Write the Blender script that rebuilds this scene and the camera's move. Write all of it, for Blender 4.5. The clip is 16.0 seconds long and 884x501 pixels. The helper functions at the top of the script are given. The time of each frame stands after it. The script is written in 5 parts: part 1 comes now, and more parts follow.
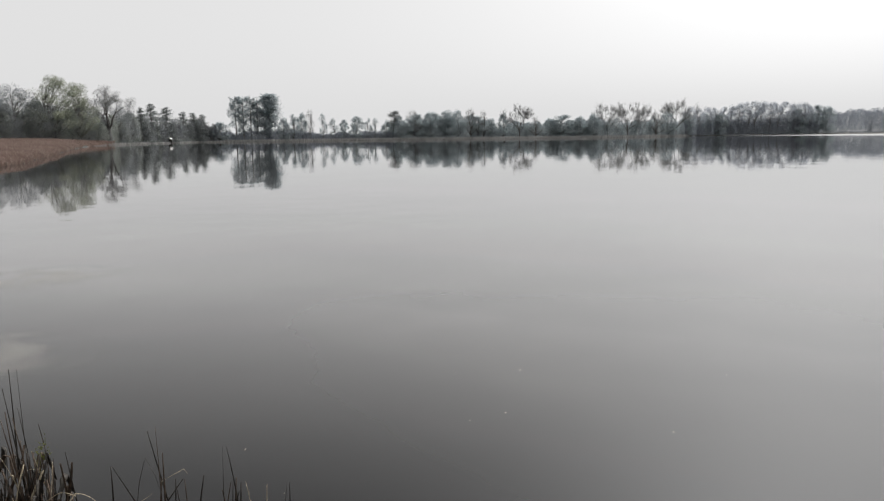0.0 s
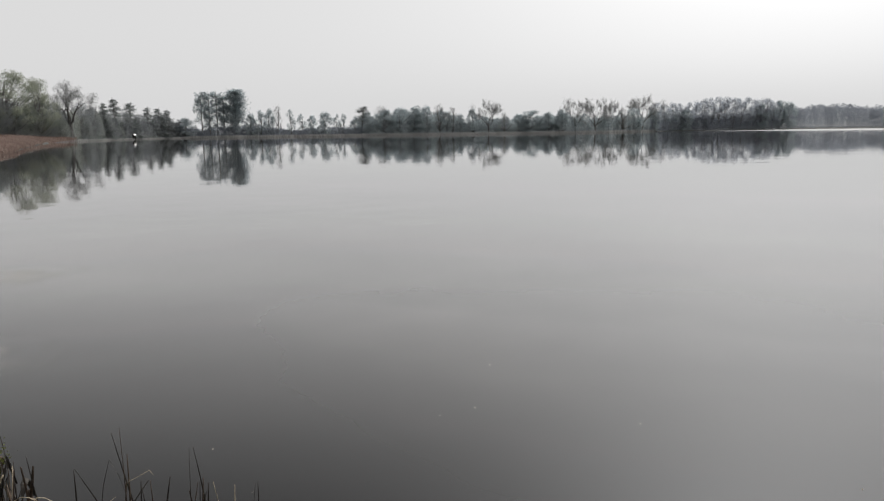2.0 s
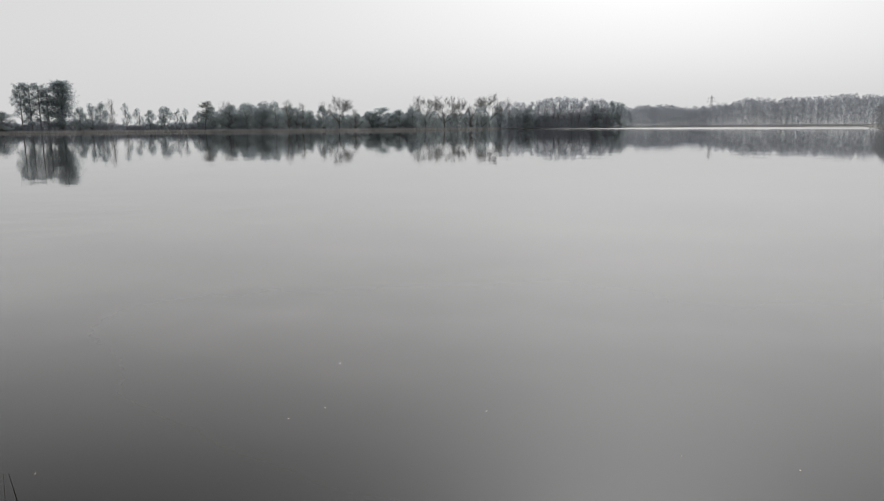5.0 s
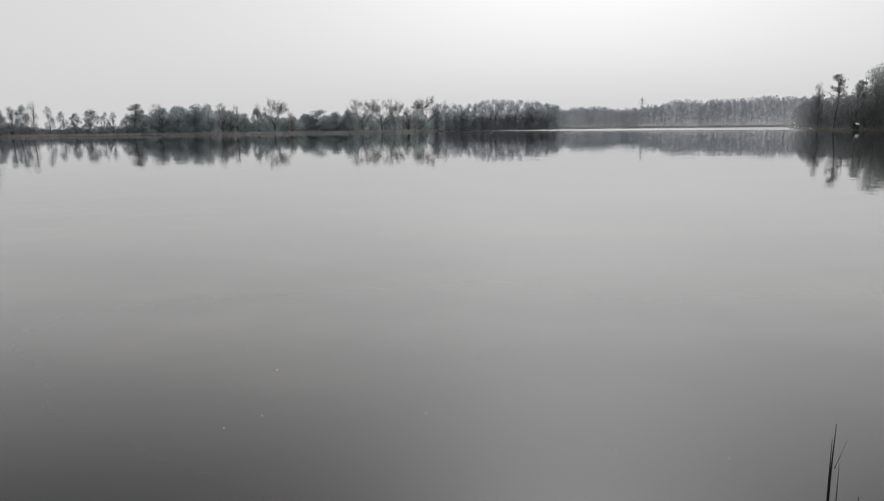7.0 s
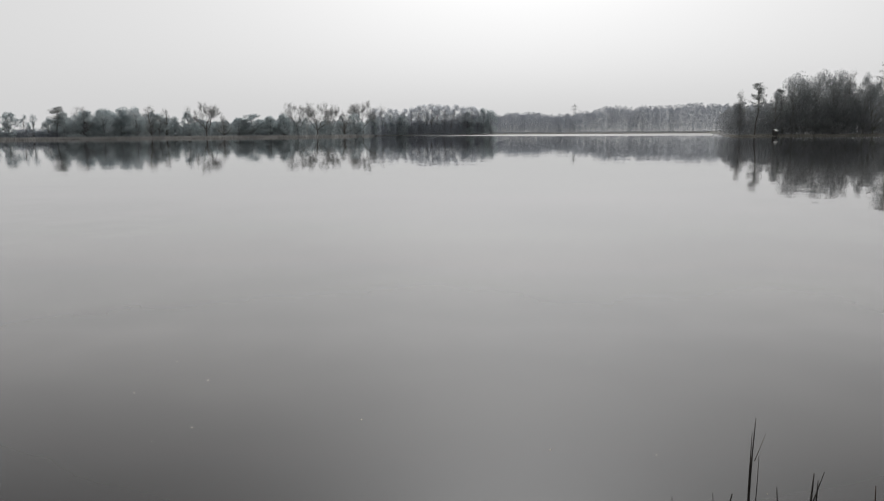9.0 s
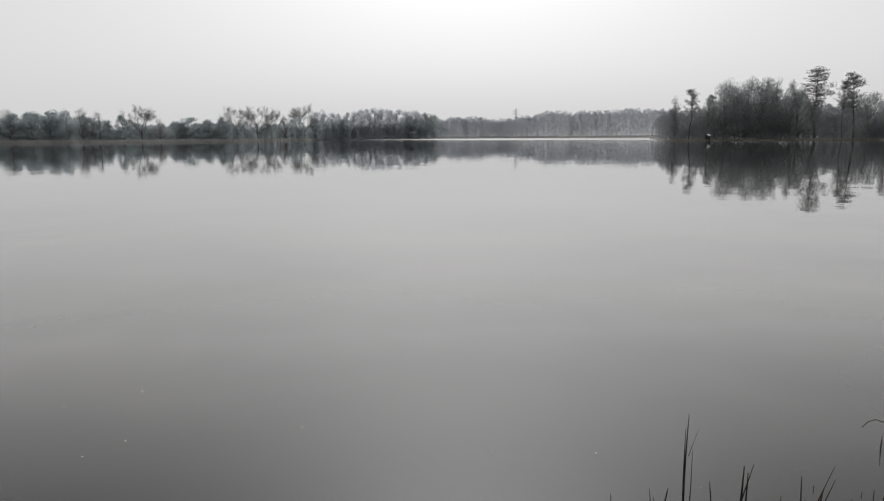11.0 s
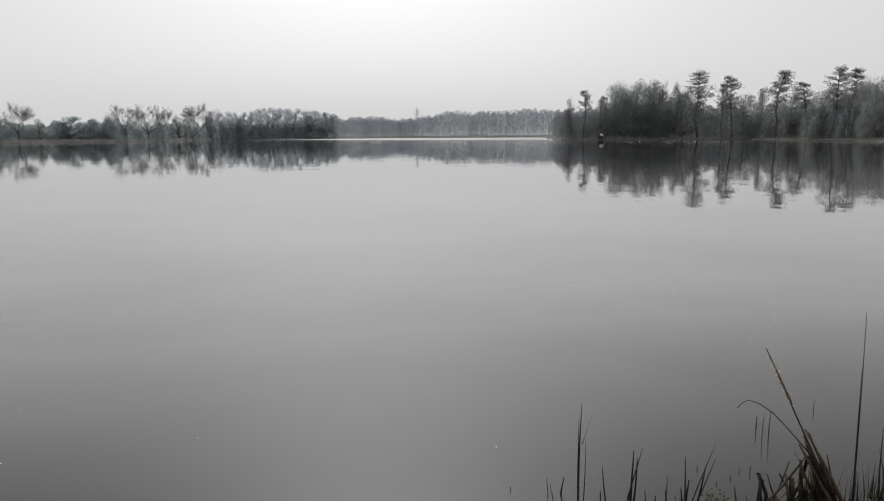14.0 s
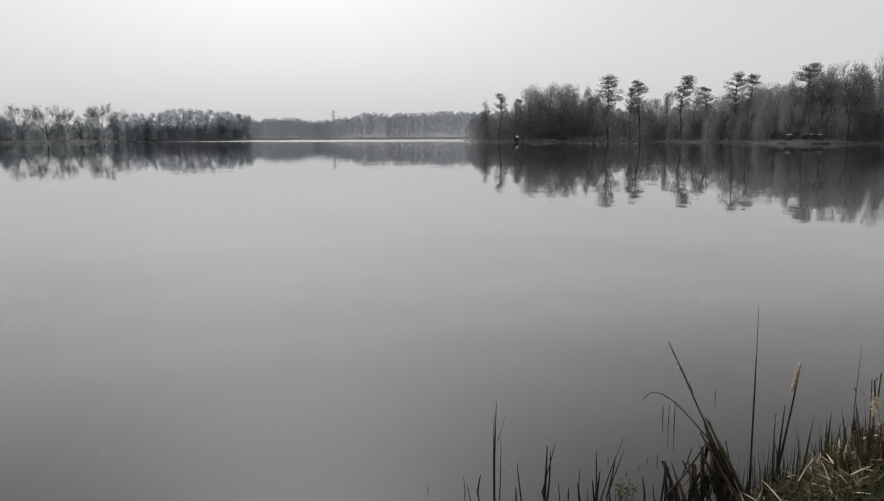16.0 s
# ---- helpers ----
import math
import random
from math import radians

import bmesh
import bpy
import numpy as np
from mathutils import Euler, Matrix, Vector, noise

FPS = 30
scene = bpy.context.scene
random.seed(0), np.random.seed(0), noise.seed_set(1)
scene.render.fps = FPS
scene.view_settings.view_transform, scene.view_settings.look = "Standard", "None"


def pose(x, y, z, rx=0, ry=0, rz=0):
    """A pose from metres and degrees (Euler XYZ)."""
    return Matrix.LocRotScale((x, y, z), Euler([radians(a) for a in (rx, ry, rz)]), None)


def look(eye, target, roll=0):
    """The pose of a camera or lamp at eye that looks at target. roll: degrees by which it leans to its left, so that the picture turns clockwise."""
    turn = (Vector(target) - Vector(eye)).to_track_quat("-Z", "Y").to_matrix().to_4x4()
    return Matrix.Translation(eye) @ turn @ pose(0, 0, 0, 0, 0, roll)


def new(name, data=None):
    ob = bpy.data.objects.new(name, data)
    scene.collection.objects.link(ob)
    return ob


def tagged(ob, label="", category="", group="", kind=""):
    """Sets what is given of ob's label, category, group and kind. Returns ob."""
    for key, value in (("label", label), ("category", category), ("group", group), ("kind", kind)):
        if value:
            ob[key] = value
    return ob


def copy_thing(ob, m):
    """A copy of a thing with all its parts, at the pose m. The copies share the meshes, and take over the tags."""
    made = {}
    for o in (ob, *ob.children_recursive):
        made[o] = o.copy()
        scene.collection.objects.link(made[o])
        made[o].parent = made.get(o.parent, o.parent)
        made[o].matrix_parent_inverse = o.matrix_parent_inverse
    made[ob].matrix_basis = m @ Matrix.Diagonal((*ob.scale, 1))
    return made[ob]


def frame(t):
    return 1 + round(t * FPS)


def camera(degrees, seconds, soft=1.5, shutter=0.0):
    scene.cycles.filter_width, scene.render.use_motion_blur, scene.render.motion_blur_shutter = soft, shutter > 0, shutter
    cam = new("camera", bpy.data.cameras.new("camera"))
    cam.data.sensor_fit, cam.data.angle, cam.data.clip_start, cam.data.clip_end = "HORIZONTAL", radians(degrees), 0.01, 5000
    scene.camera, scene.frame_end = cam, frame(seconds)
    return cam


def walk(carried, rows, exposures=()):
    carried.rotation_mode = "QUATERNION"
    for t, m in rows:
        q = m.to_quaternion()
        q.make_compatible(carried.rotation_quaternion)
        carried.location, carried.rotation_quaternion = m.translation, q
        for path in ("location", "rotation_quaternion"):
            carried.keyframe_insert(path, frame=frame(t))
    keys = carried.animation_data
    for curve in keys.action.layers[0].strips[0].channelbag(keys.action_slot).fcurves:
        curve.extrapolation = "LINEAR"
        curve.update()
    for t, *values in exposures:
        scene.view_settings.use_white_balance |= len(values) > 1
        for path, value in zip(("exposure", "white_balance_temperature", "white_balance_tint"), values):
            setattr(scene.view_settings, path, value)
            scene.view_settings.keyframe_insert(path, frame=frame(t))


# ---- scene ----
# ---------------------------------------------------------------- camera
cam = camera(63.56, 16.0, soft=1.2)
EYE, ARM = 2.2, 0.33          # eye over the water; the phone is held this far ahead of the turning body
ROWS = [  # seconds, turn to the right, tilt, lean
    (0.0, 0.0, -9.088, -0.657), (0.5, -0.083, -9.056, -0.85), (1.0, 0.32, -9.23, -0.75), (1.5, 1.29, -9.241, -0.77),
    (2.0, 2.428, -9.453, -0.75), (2.5, 4.855, -9.437, -0.642), (3.0, 7.303, -9.567, -0.57), (3.5, 8.583, -9.682, -0.55),
    (4.0, 10.444, -9.736, -0.42), (6.5, 18.186, -9.811, -0.643), (7.0, 19.105, -9.678, -0.66), (7.5, 20.453, -9.204, -0.66),
    (8.0, 21.67, -9.168, -0.72), (8.5, 22.99, -9.291, -0.56), (11.0, 28.714, -9.049, -0.36), (11.5, 30.176, -8.987, -0.24),
    (12.0, 31.148, -8.934, -0.25), (12.5, 31.94, -8.869, -0.41), (13.0, 33.49, -8.891, -0.47), (13.5, 35.27, -9.021, -0.45),
    (14.0, 36.511, -9.112, -0.41), (14.5, 38.169, -9.026, -0.34), (15.0, 39.394, -8.886, -0.38), (15.5, 41.184, -8.838, -0.32),
    (16.0, 43.036, -9.01, -0.338),
]


def held(turn, tilt, lean):
    a = radians(turn)
    return pose(ARM * math.sin(a), ARM * math.cos(a), EYE, 90 + tilt, 0, -turn) @ pose(0, 0, 0, 0, 0, lean)


walk(cam, [(t, held(turn, tilt, lean)) for t, turn, tilt, lean in ROWS], exposures=[(0.0, 0.32), (1.0, 0.29), (2.0, 0.23), (3.0, 0.22), (4.0, 0.21), (7.0, 0.14), (11.0, 0.15), (14.0, 0.13), (16.0, 0.09)])

# ---------------------------------------------------------------- sky and sun
SUN_AZ, SUN_EL = 31.0, 44.0
SKY_THIN, GLOW, GLOW_TIGHT = 0.8, 17.0, 20.0
world = bpy.data.worlds.new("hazy_sky")
scene.world = world
world.use_nodes = True
wn, wl = world.node_tree.nodes, world.node_tree.links
wn.clear()
sky = wn.new("ShaderNodeTexSky")
sky.sky_type = "NISHITA"
sky.sun_disc = False
sky.sun_elevation, sky.sun_rotation = radians(SUN_EL), radians(SUN_AZ)
sky.air_density, sky.dust_density, sky.ozone_density = 1.0, 5.0, 1.0
bw = wn.new("ShaderNodeRGBToBW")
gain = wn.new("ShaderNodeMath")            # the haze gathers light round the veiled sun
gain.operation, gain.inputs[1].default_value = "POWER", 2.1
lift = wn.new("ShaderNodeMath")
lift.operation, lift.inputs[1].default_value, lift.inputs[2].default_value = "MULTIPLY_ADD", 0.0165, 5.8
toward = (math.sin(radians(SUN_AZ)) * math.cos(radians(SUN_EL)), math.cos(radians(SUN_AZ)) * math.cos(radians(SUN_EL)), math.sin(radians(SUN_EL)))
way = wn.new("ShaderNodeTexCoord")
up = wn.new("ShaderNodeSeparateXYZ")
thin = wn.new("ShaderNodeMapRange")        # the haze is brightest low over the land
thin.interpolation_type = "SMOOTHSTEP"
thin.inputs[1].default_value, thin.inputs[2].default_value, thin.inputs[3].default_value, thin.inputs[4].default_value = 0.15, 0.6, 1.0, SKY_THIN
layer = wn.new("ShaderNodeMath")
layer.operation = "MULTIPLY"
near_sun = wn.new("ShaderNodeVectorMath")  # the veiled sun's aureole
near_sun.operation, near_sun.inputs[1].default_value = "DOT_PRODUCT", toward
front = wn.new("ShaderNodeMath")
front.operation, front.inputs[1].default_value = "MAXIMUM", 0.0
tight = wn.new("ShaderNodeMath")
tight.operation, tight.inputs[1].default_value = "POWER", GLOW_TIGHT
glow = wn.new("ShaderNodeMath")
glow.operation, glow.inputs[1].default_value = "MULTIPLY_ADD", GLOW
tint = wn.new("ShaderNodeMix")
tint.data_type, tint.blend_type = "RGBA", "MULTIPLY"
tint.inputs[0].default_value = 1.0
tint.inputs[7].default_value = (1.0, 0.998, 1.0, 1)
back = wn.new("ShaderNodeBackground")
back.inputs[1].default_value = 0.1
out = wn.new("ShaderNodeOutputWorld")
wl.new(sky.outputs[0], bw.inputs[0])
wl.new(bw.outputs[0], gain.inputs[0])
wl.new(gain.outputs[0], lift.inputs[0])
wl.new(way.outputs["Generated"], up.inputs[0])
wl.new(up.outputs[2], thin.inputs[0])
wl.new(lift.outputs[0], layer.inputs[0])
wl.new(thin.outputs[0], layer.inputs[1])
wl.new(way.outputs["Generated"], near_sun.inputs[0])
wl.new(near_sun.outputs["Value"], front.inputs[0])
wl.new(front.outputs[0], tight.inputs[0])
wl.new(tight.outputs[0], glow.inputs[0])
wl.new(layer.outputs[0], glow.inputs[2])
wl.new(glow.outputs[0], tint.inputs[6])
wl.new(tint.outputs[2], back.inputs[0])
wl.new(back.outputs[0], out.inputs[0])

sun_data = bpy.data.lights.new("sun", "SUN")
sun_data.energy, sun_data.angle, sun_data.color = 1.7, radians(22), (1.0, 0.96, 0.9)
sun = new("sun", sun_data)
sa, se = radians(SUN_AZ), radians(SUN_EL)
sun.matrix_world = look((400 * math.sin(sa) * math.cos(se), 400 * math.cos(sa) * math.cos(se), 400 * math.sin(se)), (0, 0, 0))


# ---------------------------------------------------------------- materials
def material(name):
    m = bpy.data.materials.new(name)
    m.use_nodes = True
    n = m.node_tree.nodes
    return m, n, m.node_tree.links, n["Principled BSDF"]


def ramp(n, stops):
    r = n.new("ShaderNodeValToRGB")
    while len(r.color_ramp.elements) < len(stops):
        r.color_ramp.elements.new(0.5)
    for e, (at, c) in zip(r.color_ramp.elements, stops):
        e.position, e.color = at, (*c, 1)
    return r


def grained(name, dark, mid, light, coarse, fine, rough=0.85, bump=0.3, random_share=0.0, source="Object"):
    """A matt surface with blotches and grain; random_share varies it from piece to piece."""
    m, n, l, p = material(name)
    tc = n.new("ShaderNodeTexCoord")
    a, b = n.new("ShaderNodeTexNoise"), n.new("ShaderNodeTexNoise")
    a.inputs["Scale"].default_value, b.inputs["Scale"].default_value = coarse, fine
    a.inputs["Detail"].default_value, b.inputs["Detail"].default_value = 4, 3
    for t in (a, b):
        l.new(tc.outputs[source], t.inputs["Vector"])
    mix = n.new("ShaderNodeMath")
    mix.operation = "MULTIPLY_ADD"
    mix.inputs[1].default_value = 0.5
    l.new(b.outputs["Fac"], mix.inputs[0])
    half = n.new("ShaderNodeMath")
    half.operation, half.inputs[1].default_value = "MULTIPLY", 0.5
    l.new(a.outputs["Fac"], half.inputs[0])
    l.new(half.outputs[0], mix.inputs[2])
    last = mix.outputs[0]
    if random_share:
        geo = n.new("ShaderNodeNewGeometry")
        sub = n.new("ShaderNodeMath")
        sub.operation, sub.inputs[1].default_value = "SUBTRACT", 0.5
        l.new(geo.outputs["Random Per Island"], sub.inputs[0])
        mad = n.new("ShaderNodeMath")
        mad.operation, mad.inputs[1].default_value = "MULTIPLY_ADD", random_share
        l.new(sub.outputs[0], mad.inputs[0])
        l.new(last, mad.inputs[2])
        last = mad.outputs[0]
    r = ramp(n, [(0.28, dark), (0.5, mid), (0.72, light)])
    l.new(last, r.inputs[0])
    l.new(r.outputs[0], p.inputs["Base Color"])
    p.inputs["Roughness"].default_value = rough
    p.inputs["Specular IOR Level"].default_value = 0.25
    if bump:
        bp = n.new("ShaderNodeBump")
        bp.inputs["Strength"].default_value = bump
        bp.inputs["Distance"].default_value = 0.02
        l.new(b.outputs["Fac"], bp.inputs["Height"])
        l.new(bp.outputs[0], p.inputs["Normal"])
    return m


def leafy(name, dark, mid, light, coarse=0.25, through_share=0.35):
    """Thin leaves and needles: partly let the light through, and vary leaf by leaf and clump by clump."""
    m = grained(name, dark, mid, light, coarse, 3.0, rough=0.75, bump=0, random_share=0.08)
    n, l = m.node_tree.nodes, m.node_tree.links
    p = n["Principled BSDF"]
    colour = p.inputs["Base Color"].links[0].from_socket
    t = n.new("ShaderNodeBsdfTranslucent")
    l.new(colour, t.inputs[0])
    mix = n.new("ShaderNodeMixShader")
    mix.inputs[0].default_value = through_share
    l.new(p.outputs[0], mix.inputs[1])
    l.new(t.outputs[0], mix.inputs[2])
    l.new(mix.outputs[0], n["Material Output"].inputs[0])
    return m


BARK = grained("bark", (0.1, 0.095, 0.09), (0.17, 0.163, 0.155), (0.26, 0.25, 0.24), 0.6, 9.0, bump=0.6)
BARK_PINE = grained("pine_bark", (0.07, 0.066, 0.063), (0.12, 0.114, 0.109), (0.18, 0.17, 0.163), 0.5, 8.0, bump=0.6)
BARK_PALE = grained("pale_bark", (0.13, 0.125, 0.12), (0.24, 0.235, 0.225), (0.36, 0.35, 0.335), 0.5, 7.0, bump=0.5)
# Haze put into the colour: leaves raised well above foliage, far ones bluer.
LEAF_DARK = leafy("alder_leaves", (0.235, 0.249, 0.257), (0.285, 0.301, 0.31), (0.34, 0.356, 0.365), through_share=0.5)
LEAF_GREY_HAZE = leafy("hazed_grey_green_twigs", (0.32, 0.362, 0.378), (0.4, 0.448, 0.465), (0.48, 0.53, 0.55), through_share=0.5)
LEAF_HAZE = leafy("hazed_pale_twigs", (0.37, 0.395, 0.432), (0.46, 0.488, 0.53), (0.545, 0.572, 0.62), through_share=0.5)
LEAF_YOUNG = leafy("young_leaves", (0.26, 0.278, 0.22), (0.35, 0.372, 0.3), (0.44, 0.462, 0.37), through_share=0.5)
LEAF_BUD = leafy("budding_twigs", (0.25, 0.252, 0.252), (0.33, 0.333, 0.332), (0.41, 0.413, 0.41), through_share=0.5)
NEEDLES = leafy("pine_needles", (0.15, 0.161, 0.16), (0.2, 0.213, 0.21), (0.26, 0.275, 0.27), through_share=0.5)
SPRUCE = leafy("spruce_needles", (0.2, 0.217, 0.214), (0.26, 0.28, 0.276), (0.33, 0.35, 0.343), through_share=0.5)
# Scrub colours carry painted haze too, strongest across the lake.
SCRUB_FAR_HAZE = leafy("hazed_far_scrub_twigs", (0.27, 0.292, 0.325), (0.3, 0.323, 0.36), (0.33, 0.354, 0.393), coarse=0.12, through_share=0.5)
SCRUB_OPPOSITE_HAZE = leafy("hazed_grey_green_scrub", (0.3, 0.34, 0.356), (0.375, 0.42, 0.438), (0.45, 0.498, 0.515), coarse=0.12, through_share=0.5)
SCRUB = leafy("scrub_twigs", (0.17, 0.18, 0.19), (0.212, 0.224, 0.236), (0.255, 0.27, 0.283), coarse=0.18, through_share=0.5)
SCRUB_GREEN = leafy("spring_scrub", (0.25, 0.266, 0.25), (0.325, 0.345, 0.322), (0.4, 0.42, 0.39), coarse=0.15, through_share=0.5)
REED_PALE = leafy("dry_reed_belt", (0.33, 0.325, 0.32), (0.43, 0.424, 0.416), (0.53, 0.522, 0.51), coarse=0.1, through_share=0.2)
BANK_DRY = leafy("dead_bank_grass", (0.17, 0.165, 0.15), (0.25, 0.242, 0.222), (0.34, 0.33, 0.3), coarse=0.2, through_share=0.25)
REED_EDGE = leafy("broken_pale_reeds", (0.27, 0.21, 0.18), (0.36, 0.29, 0.25), (0.48, 0.41, 0.365), coarse=0.3, through_share=0.2)
REED_RUST = leafy("rust_reed_bed", (0.2, 0.14, 0.12), (0.3, 0.22, 0.19), (0.41, 0.33, 0.285), coarse=0.08, through_share=0.2)
GROUND = grained("ground_soil_and_grass", (0.045, 0.045, 0.041), (0.08, 0.079, 0.072), (0.13, 0.128, 0.116), 0.12, 2.5, bump=0.5)


def water_material():
    m, n, l, p = material("lake_water")
    tc = n.new("ShaderNodeTexCoord")
    p.inputs["IOR"].default_value = 1.333
    p.inputs["Specular IOR Level"].default_value = 0.5
    # murky body colour with slow drifting patches
    body = n.new("ShaderNodeTexNoise")
    body.inputs["Scale"].default_value, body.inputs["Detail"].default_value = 0.22, 3
    l.new(tc.outputs["Object"], body.inputs["Vector"])
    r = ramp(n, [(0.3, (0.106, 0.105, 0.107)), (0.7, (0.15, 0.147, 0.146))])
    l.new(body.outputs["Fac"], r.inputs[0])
    # The sky's uneven reflection put into the base colour: near-black by the bank.
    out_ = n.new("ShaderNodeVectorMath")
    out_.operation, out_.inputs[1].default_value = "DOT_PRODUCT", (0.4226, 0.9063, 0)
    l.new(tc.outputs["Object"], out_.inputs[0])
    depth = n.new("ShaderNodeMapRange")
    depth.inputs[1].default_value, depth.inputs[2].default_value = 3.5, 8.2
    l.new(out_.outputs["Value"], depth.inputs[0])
    reflection_grade = n.new("ShaderNodeMix")
    reflection_grade.data_type = "RGBA"
    reflection_grade.inputs[6].default_value = (0.006, 0.006, 0.0062, 1)
    l.new(depth.outputs[0], reflection_grade.inputs[0])
    l.new(r.outputs[0], reflection_grade.inputs[7])
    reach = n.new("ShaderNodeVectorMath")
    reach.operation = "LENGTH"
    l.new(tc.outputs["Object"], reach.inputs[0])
    clear = n.new("ShaderNodeMapRange")      # base colour lowered again far out, to keep the mirrored trees dark
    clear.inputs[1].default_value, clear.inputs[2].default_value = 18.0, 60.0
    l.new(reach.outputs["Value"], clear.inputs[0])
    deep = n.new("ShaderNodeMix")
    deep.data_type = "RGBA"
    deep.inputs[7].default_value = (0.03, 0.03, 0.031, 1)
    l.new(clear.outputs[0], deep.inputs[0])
    l.new(reflection_grade.outputs[2], deep.inputs[6])
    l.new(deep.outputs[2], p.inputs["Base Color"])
    # wind-ruffled streaks far out in the bay
    sep = n.new("ShaderNodeSeparateXYZ")
    l.new(tc.outputs["Object"], sep.inputs[0])
    dist = n.new("ShaderNodeVectorMath")
    dist.operation = "LENGTH"
    l.new(tc.outputs["Object"], dist.inputs[0])
    wob = n.new("ShaderNodeTexNoise")
    wob.inputs["Scale"].default_value, wob.inputs["Detail"].default_value = 0.006, 2
    l.new(tc.outputs["Object"], wob.inputs["Vector"])
    shift = n.new("ShaderNodeMath")
    shift.operation, shift.inputs[1].default_value = "MULTIPLY_ADD", 120.0
    l.new(wob.outputs["Fac"], shift.inputs[0])
    lean_ = n.new("ShaderNodeVectorMath")     # the breeze reaches further in on the east side
    lean_.operation, lean_.inputs[1].default_value = "DOT_PRODUCT", (1.2, -0.59, 0)
    l.new(tc.outputs["Object"], lean_.inputs[0])
    inward = n.new("ShaderNodeMath")
    inward.operation = "ADD"
    l.new(lean_.outputs["Value"], inward.inputs[0])
    l.new(dist.outputs["Value"], inward.inputs[1])
    l.new(inward.outputs[0], shift.inputs[2])

    def band(low, high, soft):
        mr = n.new("ShaderNodeMapRange")
        mr.inputs[1].default_value, mr.inputs[2].default_value = low, low + soft
        l.new(shift.outputs[0], mr.inputs[0])
        mr2 = n.new("ShaderNodeMapRange")
        mr2.inputs[1].default_value, mr2.inputs[2].default_value = high, high + soft
        mr2.inputs[3].default_value, mr2.inputs[4].default_value = 1, 0
        l.new(shift.outputs[0], mr2.inputs[0])
        mul = n.new("ShaderNodeMath")
        mul.operation = "MULTIPLY"
        l.new(mr.outputs[0], mul.inputs[0])
        l.new(mr2.outputs[0], mul.inputs[1])
        return mul.outputs[0]

    both = n.new("ShaderNodeMath")
    both.operation = "MAXIMUM"
    l.new(band(570, 1500, 40), both.inputs[0])
    faint = n.new("ShaderNodeMath")
    faint.operation, faint.inputs[1].default_value = "MULTIPLY", 0.35
    l.new(band(425, 455, 8), faint.inputs[0])
    l.new(faint.outputs[0], both.inputs[1])
    east = n.new("ShaderNodeMath")          # only in the bay to the north-east
    east.operation, east.inputs[1].default_value = "MULTIPLY_ADD", -0.49
    l.new(sep.outputs[1], east.inputs[0])
    l.new(sep.outputs[0], east.inputs[2])
    side = n.new("ShaderNodeMapRange")
    side.inputs[1].default_value, side.inputs[2].default_value = -80, 60
    l.new(east.outputs[0], side.inputs[0])
    gap = n.new("ShaderNodeMath")
    gap.operation = "SUBTRACT"
    l.new(sep.outputs[1], gap.inputs[0])
    l.new(sep.outputs[0], gap.inputs[1])
    lee = n.new("ShaderNodeMapRange")       # calm in the lee of the wooded point
    lee.inputs[1].default_value, lee.inputs[2].default_value = -8, 6
    l.new(gap.outputs[0], lee.inputs[0])
    sides = n.new("ShaderNodeMath")
    sides.operation = "MULTIPLY"
    l.new(side.outputs[0], sides.inputs[0])
    l.new(lee.outputs[0], sides.inputs[1])
    ruffle = n.new("ShaderNodeMath")
    ruffle.operation = "MULTIPLY"
    l.new(both.outputs[0], ruffle.inputs[0])
    l.new(sides.outputs[0], ruffle.inputs[1])
    rough = n.new("ShaderNodeMapRange")
    rough.inputs[3].default_value, rough.inputs[4].default_value = 0.018, 0.36
    l.new(ruffle.outputs[0], rough.inputs[0])
    l.new(rough.outputs[0], p.inputs["Roughness"])
    # slow ripples and a faint swell
    w1, w2 = n.new("ShaderNodeTexNoise"), n.new("ShaderNodeTexNoise")
    w1.inputs["Scale"].default_value, w1.inputs["Detail"].default_value = 0.9, 2
    w2.inputs["Scale"].default_value, w2.inputs["Detail"].default_value = 0.18, 2
    for w in (w1, w2):
        l.new(tc.outputs["Object"], w.inputs["Vector"])
    add = n.new("ShaderNodeMath")
    add.operation, add.inputs[1].default_value = "MULTIPLY_ADD", 3.0
    l.new(w2.outputs["Fac"], add.inputs[0])
    l.new(w1.outputs["Fac"], add.inputs[2])
    bp = n.new("ShaderNodeBump")
    bp.inputs["Strength"].default_value, bp.inputs["Distance"].default_value = 1.0, 0.0034
    l.new(add.outputs[0], bp.inputs["Height"])
    l.new(bp.outputs[0], p.inputs["Normal"])
    return m


WATER = water_material()


# ---------------------------------------------------------------- mesh helpers
def mesh_object(name, verts, faces, mat, parent=None, label="", smooth=False):
    me = bpy.data.meshes.new(name)
    me.from_pydata([tuple(v) for v in verts], [], faces)
    me.materials.append(mat)
    if smooth:
        me.polygons.foreach_set("use_smooth", [True] * len(me.polygons))
    me.update()
    ob = new(name, me)
    if parent:
        ob.parent = parent
    if label:
        ob["label"] = label
    return ob


